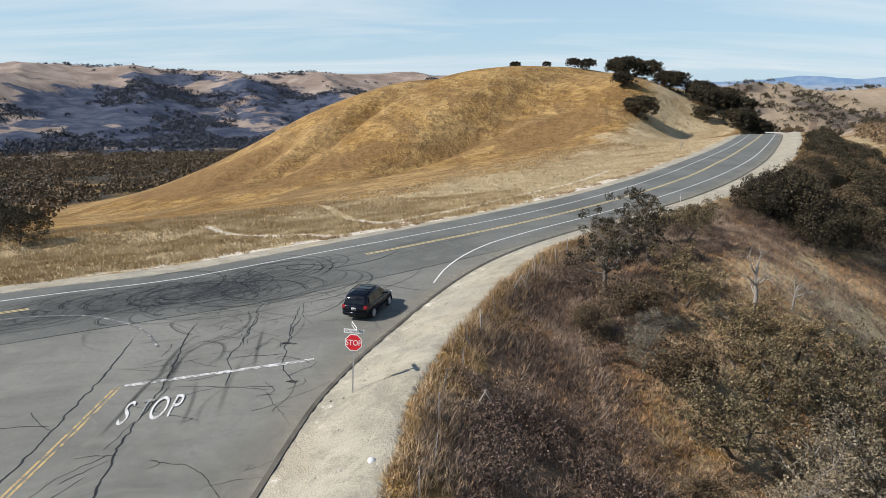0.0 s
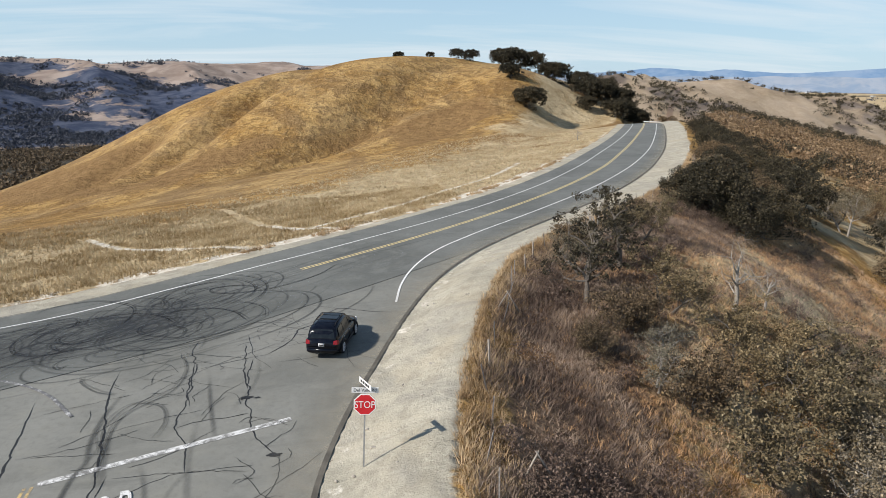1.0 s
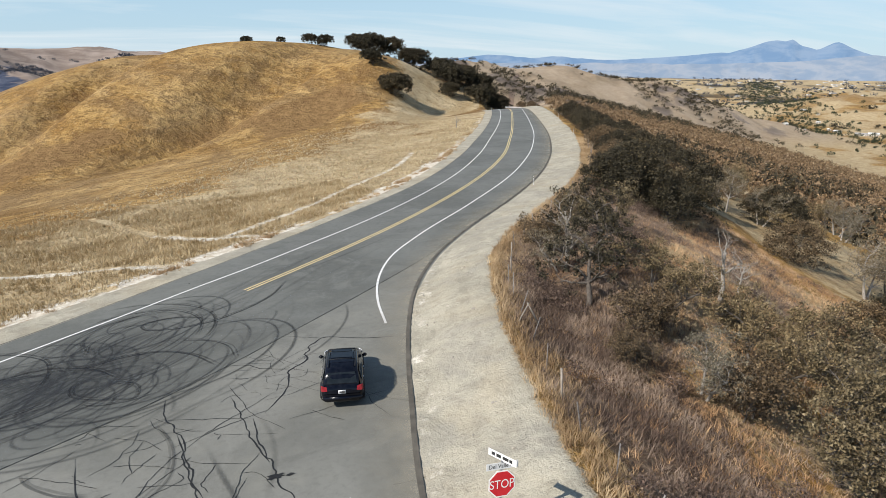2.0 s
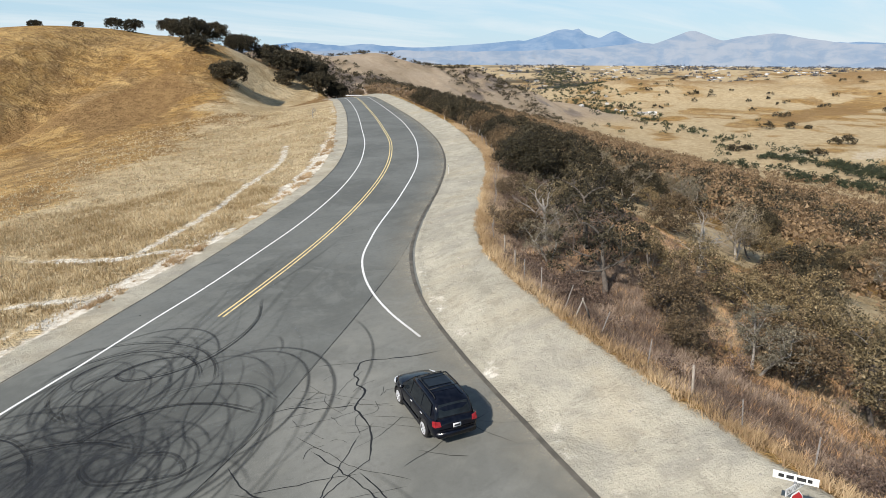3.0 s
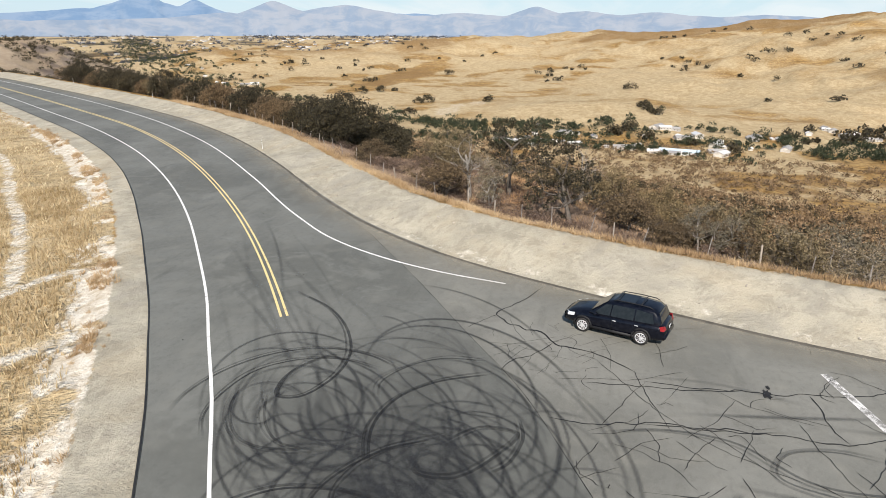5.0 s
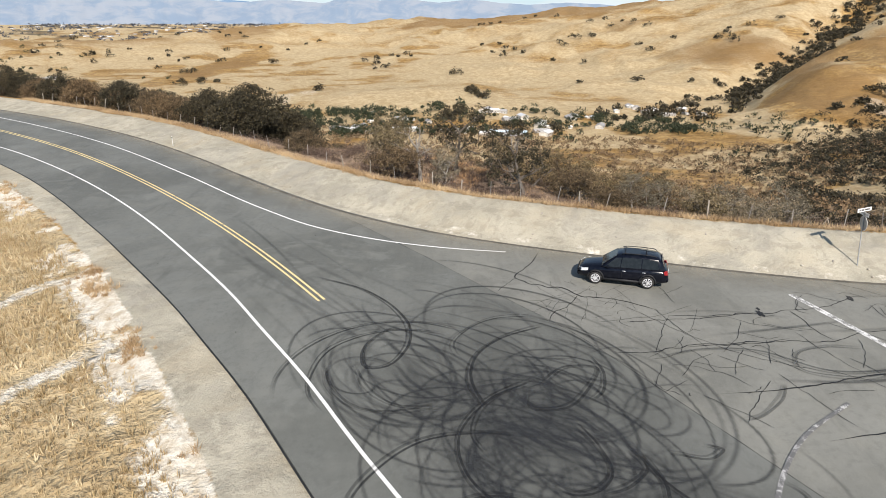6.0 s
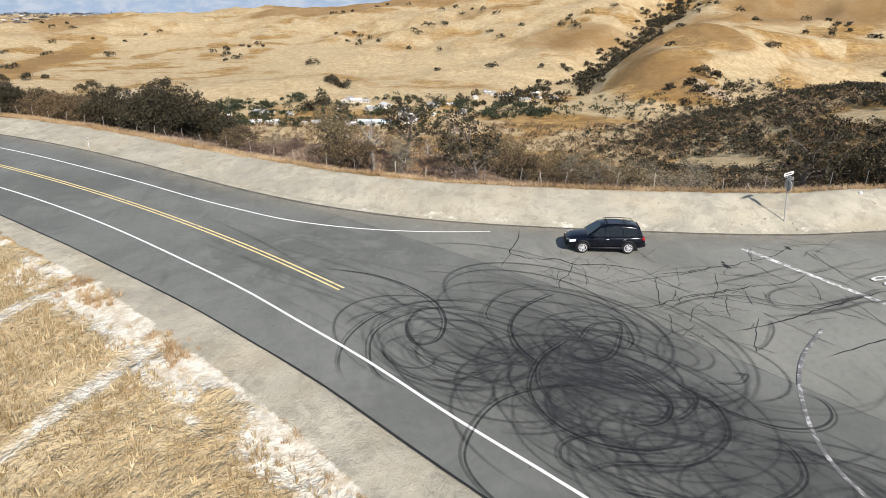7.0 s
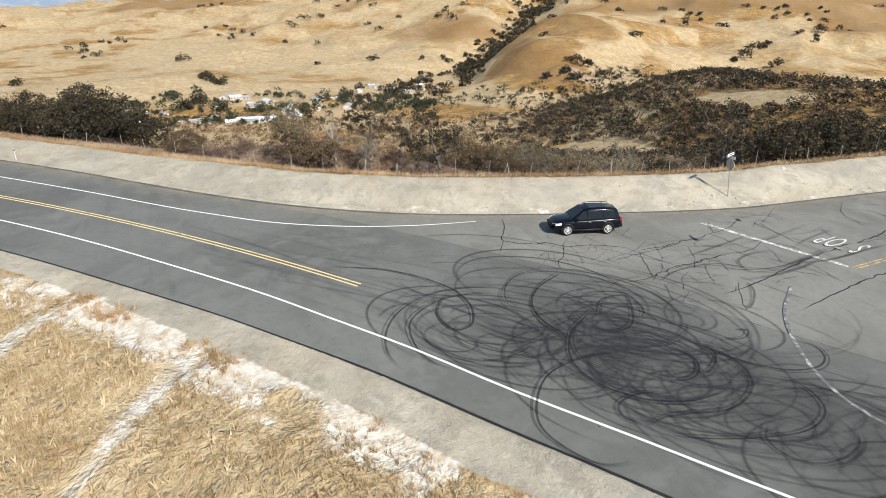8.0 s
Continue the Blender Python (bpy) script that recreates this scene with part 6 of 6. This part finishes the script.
def build_backdrop():
    """Mountains far beyond the plain, and paler hills before them, blued by painted haze."""
    az = np.radians(np.linspace(-60, 150, 900))
    deg = np.degrees(az)

    def profile(base, peaks, rough, seed):
        el = base.copy()
        for c, w, h in peaks:
            el = np.maximum(el, base + h * np.exp(-(np.abs((deg - c) / w) ** 1.5)))
        return el + rough * waves(deg, deg * 0, 1.6, seed, 5)

    base = 0.25 + 0.35 * np.exp(-(((deg - 60) / 24) ** 2))
    far_range(az, profile(base, ((28.6, 3.2, 0.45), (33.5, 2.4, 0.3), (50.6, 3.4, 1.30), (51.6, 1.2, 1.36), (54.6, 1.7, 1.12), (47, 4.0, 0.5), (71, 6, 0.3), (88, 7.0, 0.45)), 0.10, 91), 4560, 4740, ((0.05, 0.07, 0.10), (0.07, 0.09, 0.12)), ((0.20, 0.36, 0.60), (0.30, 0.44, 0.64)), 0.62, "mountain peaks beyond the plain, painted haze-blue", 92)
    base = 0.12 + 0.25 * smooth(44, 56, deg) * smooth(120, 95, deg)
    far_range(az, profile(base, ((60.6, 2.6, 1.35), (66.2, 4.2, 1.12), (57, 3.0, 0.5), (76, 5.0, 0.5), (82.2, 2.4, 1.05), (86, 4.0, 0.7), (92, 5.0, 0.6), (100, 6, 0.5)), 0.12, 93), 4360, 4540, ((0.07, 0.09, 0.12), (0.11, 0.12, 0.14)), ((0.30, 0.40, 0.54), (0.39, 0.46, 0.555)), 0.62, "hills before the mountains, painted pale with haze", 94)


build_backdrop()

# ---- car ----


def make_gloss(name, colour, rough, metal=0.0, coat=0.0):
    g = Graph(name)
    n = g.noise(6, 4)
    g.finish(g.mix(g.span(n, 0.35, 0.7), colour, tuple(min(1, v * 1.3 + 0.004) for v in colour)), g.span(n, 0.3, 0.7, rough, rough + 0.08), metal=metal, gloss=0.5)
    g.bsdf.inputs["Coat Weight"].default_value = coat
    g.bsdf.inputs["Specular IOR Level"].default_value = 0.25
    g.bsdf.inputs["Coat Roughness"].default_value = 0.04
    return g.mat


M_CARPAINT = make_gloss("dark_blue_black_paint", (0.0015, 0.0022, 0.006), 0.16, 0.0, 0.18)
M_CARGLASS = make_gloss("tinted_car_glass", (0.010, 0.013, 0.016), 0.04)
M_CLADDING = make_gloss("black_plastic", (0.012, 0.012, 0.013), 0.5)
M_TYRE = plain("tyre", (0.012, 0.012, 0.012), (0.03, 0.029, 0.028), 10, 0.85)
M_ALLOY = make_gloss("silver_alloy", (0.62, 0.62, 0.63), 0.35, 0.35)
M_TAIL = make_gloss("red_lamp_glass", (0.22, 0.012, 0.016), 0.1)
M_LAMP = make_gloss("clear_lamp_glass", (0.62, 0.64, 0.66), 0.08)
M_PLATE = plain("plate", (0.7, 0.7, 0.72), (0.8, 0.8, 0.8), 10, 0.5)


def loft(bm, rings):
    made = [[bm.verts.new(p) for p in ring] for ring in rings]
    n = len(made[0])
    for a, b in zip(made, made[1:]):
        for k in range(n):
            bm.faces.new((a[k], a[(k + 1) % n], b[(k + 1) % n], b[k]))
    bm.faces.new(made[0][::-1])
    bm.faces.new(made[-1])
    bmesh.ops.recalc_face_normals(bm, faces=bm.faces[:])
    return bm


def slab(bm, corners, push):
    """A thin panel through four or more corners, pushed out along its normal."""
    p = [Vector(c) for c in corners]
    nor = (p[1] - p[0]).cross(p[2] - p[0]).normalized()
    a, b = [bm.verts.new(q + nor * push) for q in p], [bm.verts.new(q - nor * 0.01) for q in p]
    bm.faces.new(a)
    bm.faces.new(b[::-1])
    for k in range(len(p)):
        bm.faces.new((a[k], b[k], b[(k + 1) % len(p)], a[(k + 1) % len(p)]))


def build_car():
    car = thing("car", "black mid-size estate car with roof rails standing on the side road", "car")
    # lower body: half width, bottom, waist and crown height at stations from tail to nose
    stations = ((-2.27, 0.70, 0.42, 0.80, 0.86), (-2.22, 0.80, 0.33, 0.93, 1.00), (-2.0, 0.875, 0.30, 0.98, 1.06), (-1.3, 0.89, 0.27, 0.97, 1.06), (-0.4, 0.89, 0.24, 0.94, 1.04), (0.6, 0.89, 0.24, 0.92, 1.02), (1.05, 0.885, 0.26, 0.90, 1.02), (1.5, 0.87, 0.28, 0.86, 0.97), (1.9, 0.83, 0.30, 0.80, 0.90), (2.15, 0.74, 0.31, 0.70, 0.80), (2.28, 0.60, 0.36, 0.58, 0.64))
    rings = []
    for x, w, lo, waist, top in stations:
        half = [(w * 0.80, lo), (w * 0.96, lo + 0.10), (w, lo + 0.30), (w, waist - 0.12), (w * 0.955, waist), (w * 0.80, top - 0.02), (w * 0.40, top + 0.01)]
        rings.append([(x, y, z) for y, z in half] + [(x, -y, z) for y, z in half[::-1]])
    bm = loft(bmesh.new(), rings)
    body = part("body", bm, M_CARPAINT, car, "glossy blue-black body")
    # cabin
    sections = ((-2.10, 0.70, 1.00, 0.70, 1.02), (-1.98, 0.80, 1.00, 0.63, 1.42), (-1.72, 0.83, 1.00, 0.62, 1.60), (-1.0, 0.845, 0.98, 0.63, 1.66), (-0.2, 0.845, 0.97, 0.63, 1.665), (0.22, 0.84, 0.97, 0.61, 1.62), (0.62, 0.83, 0.98, 0.60, 1.36), (1.06, 0.80, 0.99, 0.74, 1.03))
    rings = []
    for x, wb, zb, wt, zt in sections:
        half = [(wb, zb - 0.06), (wb, zb), (wt + 0.05, zt - 0.10 * min(1, (zt - zb) * 3)), (wt, zt - 0.03), (wt * 0.55, zt + 0.005)]
        rings.append([(x, y, z) for y, z in half] + [(x, -y, z) for y, z in half[::-1]])
    bm = loft(bmesh.new(), rings)
    part("cabin", bm, M_CARPAINT, car, "glossy black roof and pillars")
    for s in (1, -1):
        def side(x, z):
            k = (z - 0.98) / 0.58
            return (x, s * (0.853 - 0.165 * k), z)

        order = 1 if s < 0 else -1
        for pts in (((0.86, 1.02), (0.12, 1.03), (0.06, 1.52), (0.32, 1.50)), ((0.07, 1.03), (-0.92, 1.04), (-0.94, 1.54), (0.01, 1.53)), ((-0.98, 1.04), (-1.80, 1.07), (-1.70, 1.47), (-1.0, 1.54))):
            bm = bmesh.new()
            slab(bm, [side(*p) for p in pts][::order], 0.008)
            part("side_window", bm, M_CARGLASS, car, "dark tinted side window", True)
        for x in (0.02, -0.96):
            bm = bmesh.new()
            box(bm, x - 0.12, s * 0.895, 0.86, 0.17, 0.03, 0.035, bevel=0.01)
            part("door_handle", bm, M_ALLOY, body, "chrome handle")
        for x0, x1 in ((0.95, -0.0), (-0.0, -1.0)):
            bm = bmesh.new()
            box(bm, x1, s * 0.889, 0.62, 0.012, 0.012, 0.62)
            part("door_gap", bm, M_CLADDING, body, "", True)
        bm = bmesh.new()
        box(bm, 0.72, s * 0.97, 1.06, 0.14, 0.2, 0.14, bevel=0.04)
        part("mirror", bm, M_CARPAINT, car, "black door mirror")
        bm = bmesh.new()
        tube(bm, [(0.05, s * 0.56, 1.66), (-0.1, s * 0.57, 1.72), (-0.9, s * 0.58, 1.73), (-1.5, s * 0.57, 1.70), (-1.66, s * 0.56, 1.63)], [0.022] * 5, 8)
        part("roof_rail", bm, M_CLADDING, car, "black roof rail")
        bm = bmesh.new()
        box(bm, -0.05, s * 0.885, 0.33, 2.5, 0.05, 0.14, bevel=0.02)
        part("sill", bm, M_CLADDING, car, "black plastic sill")
        bm = bmesh.new()
        slab(bm, [(2.02, s * 0.815, 0.66), (1.72, s * 0.872, 0.72), (1.70, s * 0.855, 0.86), (1.98, s * 0.77, 0.80)][::-order], 0.02)
        slab(bm, [(2.24, s * 0.52, 0.60), (2.02, s * 0.81, 0.66), (1.99, s * 0.77, 0.80), (2.16, s * 0.50, 0.77)][::-order], 0.025)
        part("headlight", bm, M_LAMP, car, "clear headlight", True)
        bm = bmesh.new()
        slab(bm, [(-2.10, s * 0.865, 0.82), (-2.24, s * 0.81, 0.82), (-2.18, s * 0.79, 1.04), (-2.04, s * 0.85, 1.0)][::order], 0.014)
        slab(bm, [(-2.24, s * 0.81, 0.82), (-2.28, s * 0.60, 0.84), (-2.21, s * 0.62, 1.0), (-2.18, s * 0.79, 1.04)][::order], 0.016)
        part("tail_light", bm, M_TAIL, car, "red tail light", True)
    for x in (-0.1, -1.15):
        bm = bmesh.new()
        tube(bm, [(x, -0.57, 1.73), (x, 0, 1.755), (x, 0.57, 1.73)], [0.02] * 3, 6)
        part("crossbar", bm, M_CLADDING, car, "black roof crossbar")
    for name, pts, up, label in (
        ("windscreen", [(1.02, 0.70, 1.06), (1.02, -0.70, 1.06), (0.30, -0.55, 1.585), (0.30, 0.55, 1.585)], 0.012, "raked windscreen"),
        ("rear_window", [(-2.075, -0.62, 1.08), (-2.075, 0.62, 1.08), (-1.92, 0.55, 1.50), (-1.92, -0.55, 1.50)], 0.02, "dark rear window"),
        ("sunroof", [(0.02, 0.45, 1.668), (-0.85, 0.45, 1.678), (-0.85, -0.45, 1.678), (0.02, -0.45, 1.668)], 0.012, "dark glass sunroof"),
    ):
        bm = bmesh.new()
        p = [Vector(c) for c in pts]
        nor = (p[1] - p[0]).cross(p[2] - p[0])
        mid = sum(p, Vector()) / 4 - Vector((-0.4, 0, 0.9))
        slab(bm, pts if nor.dot(mid) > 0 else pts[::-1], up)
        part(name, bm, M_CARGLASS, car, label, True)
    bm = bmesh.new()
    box(bm, -2.245, 0, 0.50, 0.13, 1.56, 0.24, bevel=0.05)
    part("rear_bumper", bm, M_CARPAINT, car, "black rear bumper")
    bm = bmesh.new()
    box(bm, 2.20, 0, 0.44, 0.16, 1.36, 0.22, bevel=0.06)
    part("front_bumper", bm, M_CARPAINT, car, "black front bumper")
    bm = bmesh.new()
    box(bm, 2.26, 0, 0.64, 0.06, 0.75, 0.15, bevel=0.02)
    part("grille", bm, M_CLADDING, car, "black grille")
    bm = bmesh.new()
    box(bm, -2.30, 0, 0.80, 0.014, 0.31, 0.16, bevel=0.004)
    plate = part("number_plate", bm, M_PLATE, car, "white number plate")
    bm = bmesh.new()
    box(bm, -2.309, 0, 0.80, 0.004, 0.22, 0.06)
    part("lettering_bar", bm, M_BLACK, plate, "", True)
    # wheels
    for x in (1.31, -1.305):
        for s in (1, -1):
            y = s * 0.80
            bm = bmesh.new()
            prof = [(0.20, 0.10), (0.235, 0.115), (0.30, 0.112), (0.33, 0.09), (0.338, 0.05), (0.338, -0.05), (0.33, -0.09), (0.30, -0.112), (0.20, -0.10)]
            n = 28
            rows = [[bm.verts.new((x + r * math.cos(a), y + w, 0.338 + r * math.sin(a))) for r, w in prof] for a in (2 * math.pi * k / n for k in range(n))]
            for k in range(n):
                for q in range(len(prof)):
                    bm.faces.new((rows[k][q], rows[k][(q + 1) % len(prof)], rows[(k + 1) % n][(q + 1) % len(prof)], rows[(k + 1) % n][q]))
            bmesh.ops.recalc_face_normals(bm, faces=bm.faces[:])
            wheel = part("wheel", bm, M_TYRE, car, "black tyre on a silver spoked rim")
            bm = bmesh.new()
            for k in range(10):
                a = 2 * math.pi * k / 10
                box(bm, x + 0.125 * math.cos(a), y + s * 0.095, 0.338 + 0.125 * math.sin(a), 0.21, 0.03, 0.036, Matrix.Rotation(-a, 3, "Y"))
            bmesh.ops.create_cone(bm, cap_ends=True, segments=16, radius1=0.055, radius2=0.045, depth=0.05, matrix=Matrix.Translation((x, y + s * 0.10, 0.338)) @ Matrix.Rotation(radians(-90 * s), 4, "X"))
            part("spokes", bm, M_ALLOY, wheel, "", True)
            bm = bmesh.new()
            ring = [(0.205, 0.112), (0.235, 0.118), (0.235, 0.09), (0.205, 0.08)]
            rows = [[bm.verts.new((x + r * math.cos(a), y + s * w, 0.338 + r * math.sin(a))) for r, w in ring] for a in (2 * math.pi * k / n for k in range(n))]
            for k in range(n):
                for q in range(4):
                    bm.faces.new((rows[k][q], rows[k][(q + 1) % 4], rows[(k + 1) % n][(q + 1) % 4], rows[(k + 1) % n][q]))
            bmesh.ops.recalc_face_normals(bm, faces=bm.faces[:])
            part("rim", bm, M_ALLOY, wheel)
            bm = bmesh.new()
            bmesh.ops.create_cone(bm, cap_ends=True, segments=24, radius1=0.20, radius2=0.20, depth=0.08, matrix=Matrix.Translation((x, y, 0.338)) @ Matrix.Rotation(radians(90), 4, "X"))
            part("brake_disc", bm, M_CLADDING, wheel)
            # arch round the wheel
            bm = bmesh.new()
            arc = [(x + 0.40 * math.cos(a), s * 0.888, 0.36 + 0.40 * math.sin(a)) for a in np.linspace(-0.15, math.pi + 0.15, 14)]
            tube(bm, arc, [0.045] * 14, 6)
            part("wheel_arch", bm, M_CLADDING, car, "dark wheel arch")
    # where it stands
    fl, rl = Vector((-4.9, 40.3, 0)), Vector((-5.62, 37.88, 0))
    way = (fl - rl).normalized()
    mid = (fl + rl) / 2 + Vector((way.y, -way.x, 0)) * 0.80
    turn = math.degrees(math.atan2(way.y, way.x))
    car.matrix_basis = Matrix.Translation((mid.x, mid.y, road_z(mid.x, mid.y) + 0.004)) @ Matrix.Rotation(radians(turn), 4, "Z") @ pose(0, 0, 0, -0.6, 1.0, 0)


build_car()

# ---- houses in the valley ----
M_WALLS = plain("house_walls", (0.45, 0.42, 0.38), (0.68, 0.66, 0.62), 0.4, 0.85)
M_ROOF_G = plain("grey_roof", (0.22, 0.22, 0.22), (0.42, 0.41, 0.40), 0.6, 0.8)
M_ROOF_W = plain("white_metal_roof", (0.70, 0.71, 0.72), (0.80, 0.81, 0.82), 0.5, 0.5)
M_ROOF_B = plain("pale_blue_metal_roof", (0.42, 0.55, 0.66), (0.52, 0.64, 0.74), 0.5, 0.5)
M_PANE = make_gloss("window_glass", (0.03, 0.035, 0.04), 0.1)


def house(label, long, deep, eaves, rise, roof, name="house", walls=None):
    h = thing(name, label, "house", "houses in the valley")
    bm = bmesh.new()
    box(bm, 0, 0, eaves / 2 - 0.5, long, deep, eaves + 1)
    part("wall", bm, walls or M_WALLS, h, "", True)
    bm = bmesh.new()
    e, t = 0.5, 0.2
    prof = [(-deep / 2 - e, eaves - 0.15), (0, eaves + rise), (deep / 2 + e, eaves - 0.15), (deep / 2 + e, eaves - 0.15 + t), (0, eaves + rise + t), (-deep / 2 - e, eaves - 0.15 + t)]
    loft(bm, [[(x, y, z) for y, z in prof] for x in (-long / 2 - e, long / 2 + e)])
    part("roof", bm, roof, h, "", True)
    for s in (-1, 1):
        bm = bmesh.new()
        loft_pts = [(s * long / 2, -deep / 2, eaves), (s * long / 2, deep / 2, eaves), (s * long / 2, 0, eaves + rise)]
        vs = [bm.verts.new(p) for p in loft_pts]
        bm.faces.new(vs)
        part("gable", bm, walls or M_WALLS, h, "", True)
    n = max(2, int(long / 4))
    for k in range(n):
        for s in (-1, 1):
            bm = bmesh.new()
            box(bm, -long / 2 + (k + 0.5) * long / n, s * deep / 2, 1.6, 1.3, 0.12, 1.2)
            part("window", bm, M_PANE, h, "", True)
    return h


def build_village():
    rng = random.Random(21)
    kinds = [
        house("small pale bungalow with a grey roof in the valley", 14, 9, 3.0, 2.2, M_ROOF_G),
        house("white metal-roofed shed in the valley", 16, 10, 3.6, 1.8, M_ROOF_W, "shed"),
        house("low ranch house with a grey gabled roof", 22, 10, 3.0, 2.4, M_ROOF_G),
        house("small white outbuilding among trees", 8, 6, 2.6, 1.4, M_ROOF_W, "shed"),
    ]
    spots = [(790, 165), (772, 95), (840, -35), (835, 10)]
    for h, (x, y) in zip(kinds, spots):
        settle(h, x, y, 1.0, rng.uniform(0, 3.1), 0.0)
    barn = house("long pale-blue metal-roofed barn in the valley", 44, 11, 4.0, 2.0, M_ROOF_B, "barn", M_ROOF_W)
    settle(barn, 752, -25, 1.0, radians(82), 0.0)
    n = 0
    while n < 34:
        x, y = rng.uniform(745, 900), rng.uniform(-210, 200)
        again(rng.choice(kinds), x, y, rng.uniform(0.75, 1.15), rng.choice((0.3, 1.4, 1.9, 2.8)) + rng.uniform(-0.2, 0.2), 0.0)
        n += 1
    for _ in range(12):
        x, y = rng.uniform(900, 985), rng.uniform(-330, -190)
        again(rng.choice(kinds), x, y, rng.uniform(0.8, 1.2), rng.uniform(0, 3.1), 0.0)
    for _ in range(26):
        x, y = rng.uniform(1100, 1900), rng.uniform(700, 1500)
        if abs(float(off(VALLEY, [x], [y])[0][0])) < 160:
            again(rng.choice(kinds), x, y, rng.uniform(0.9, 1.4), rng.uniform(0, 3.1), 0.0)


build_village()
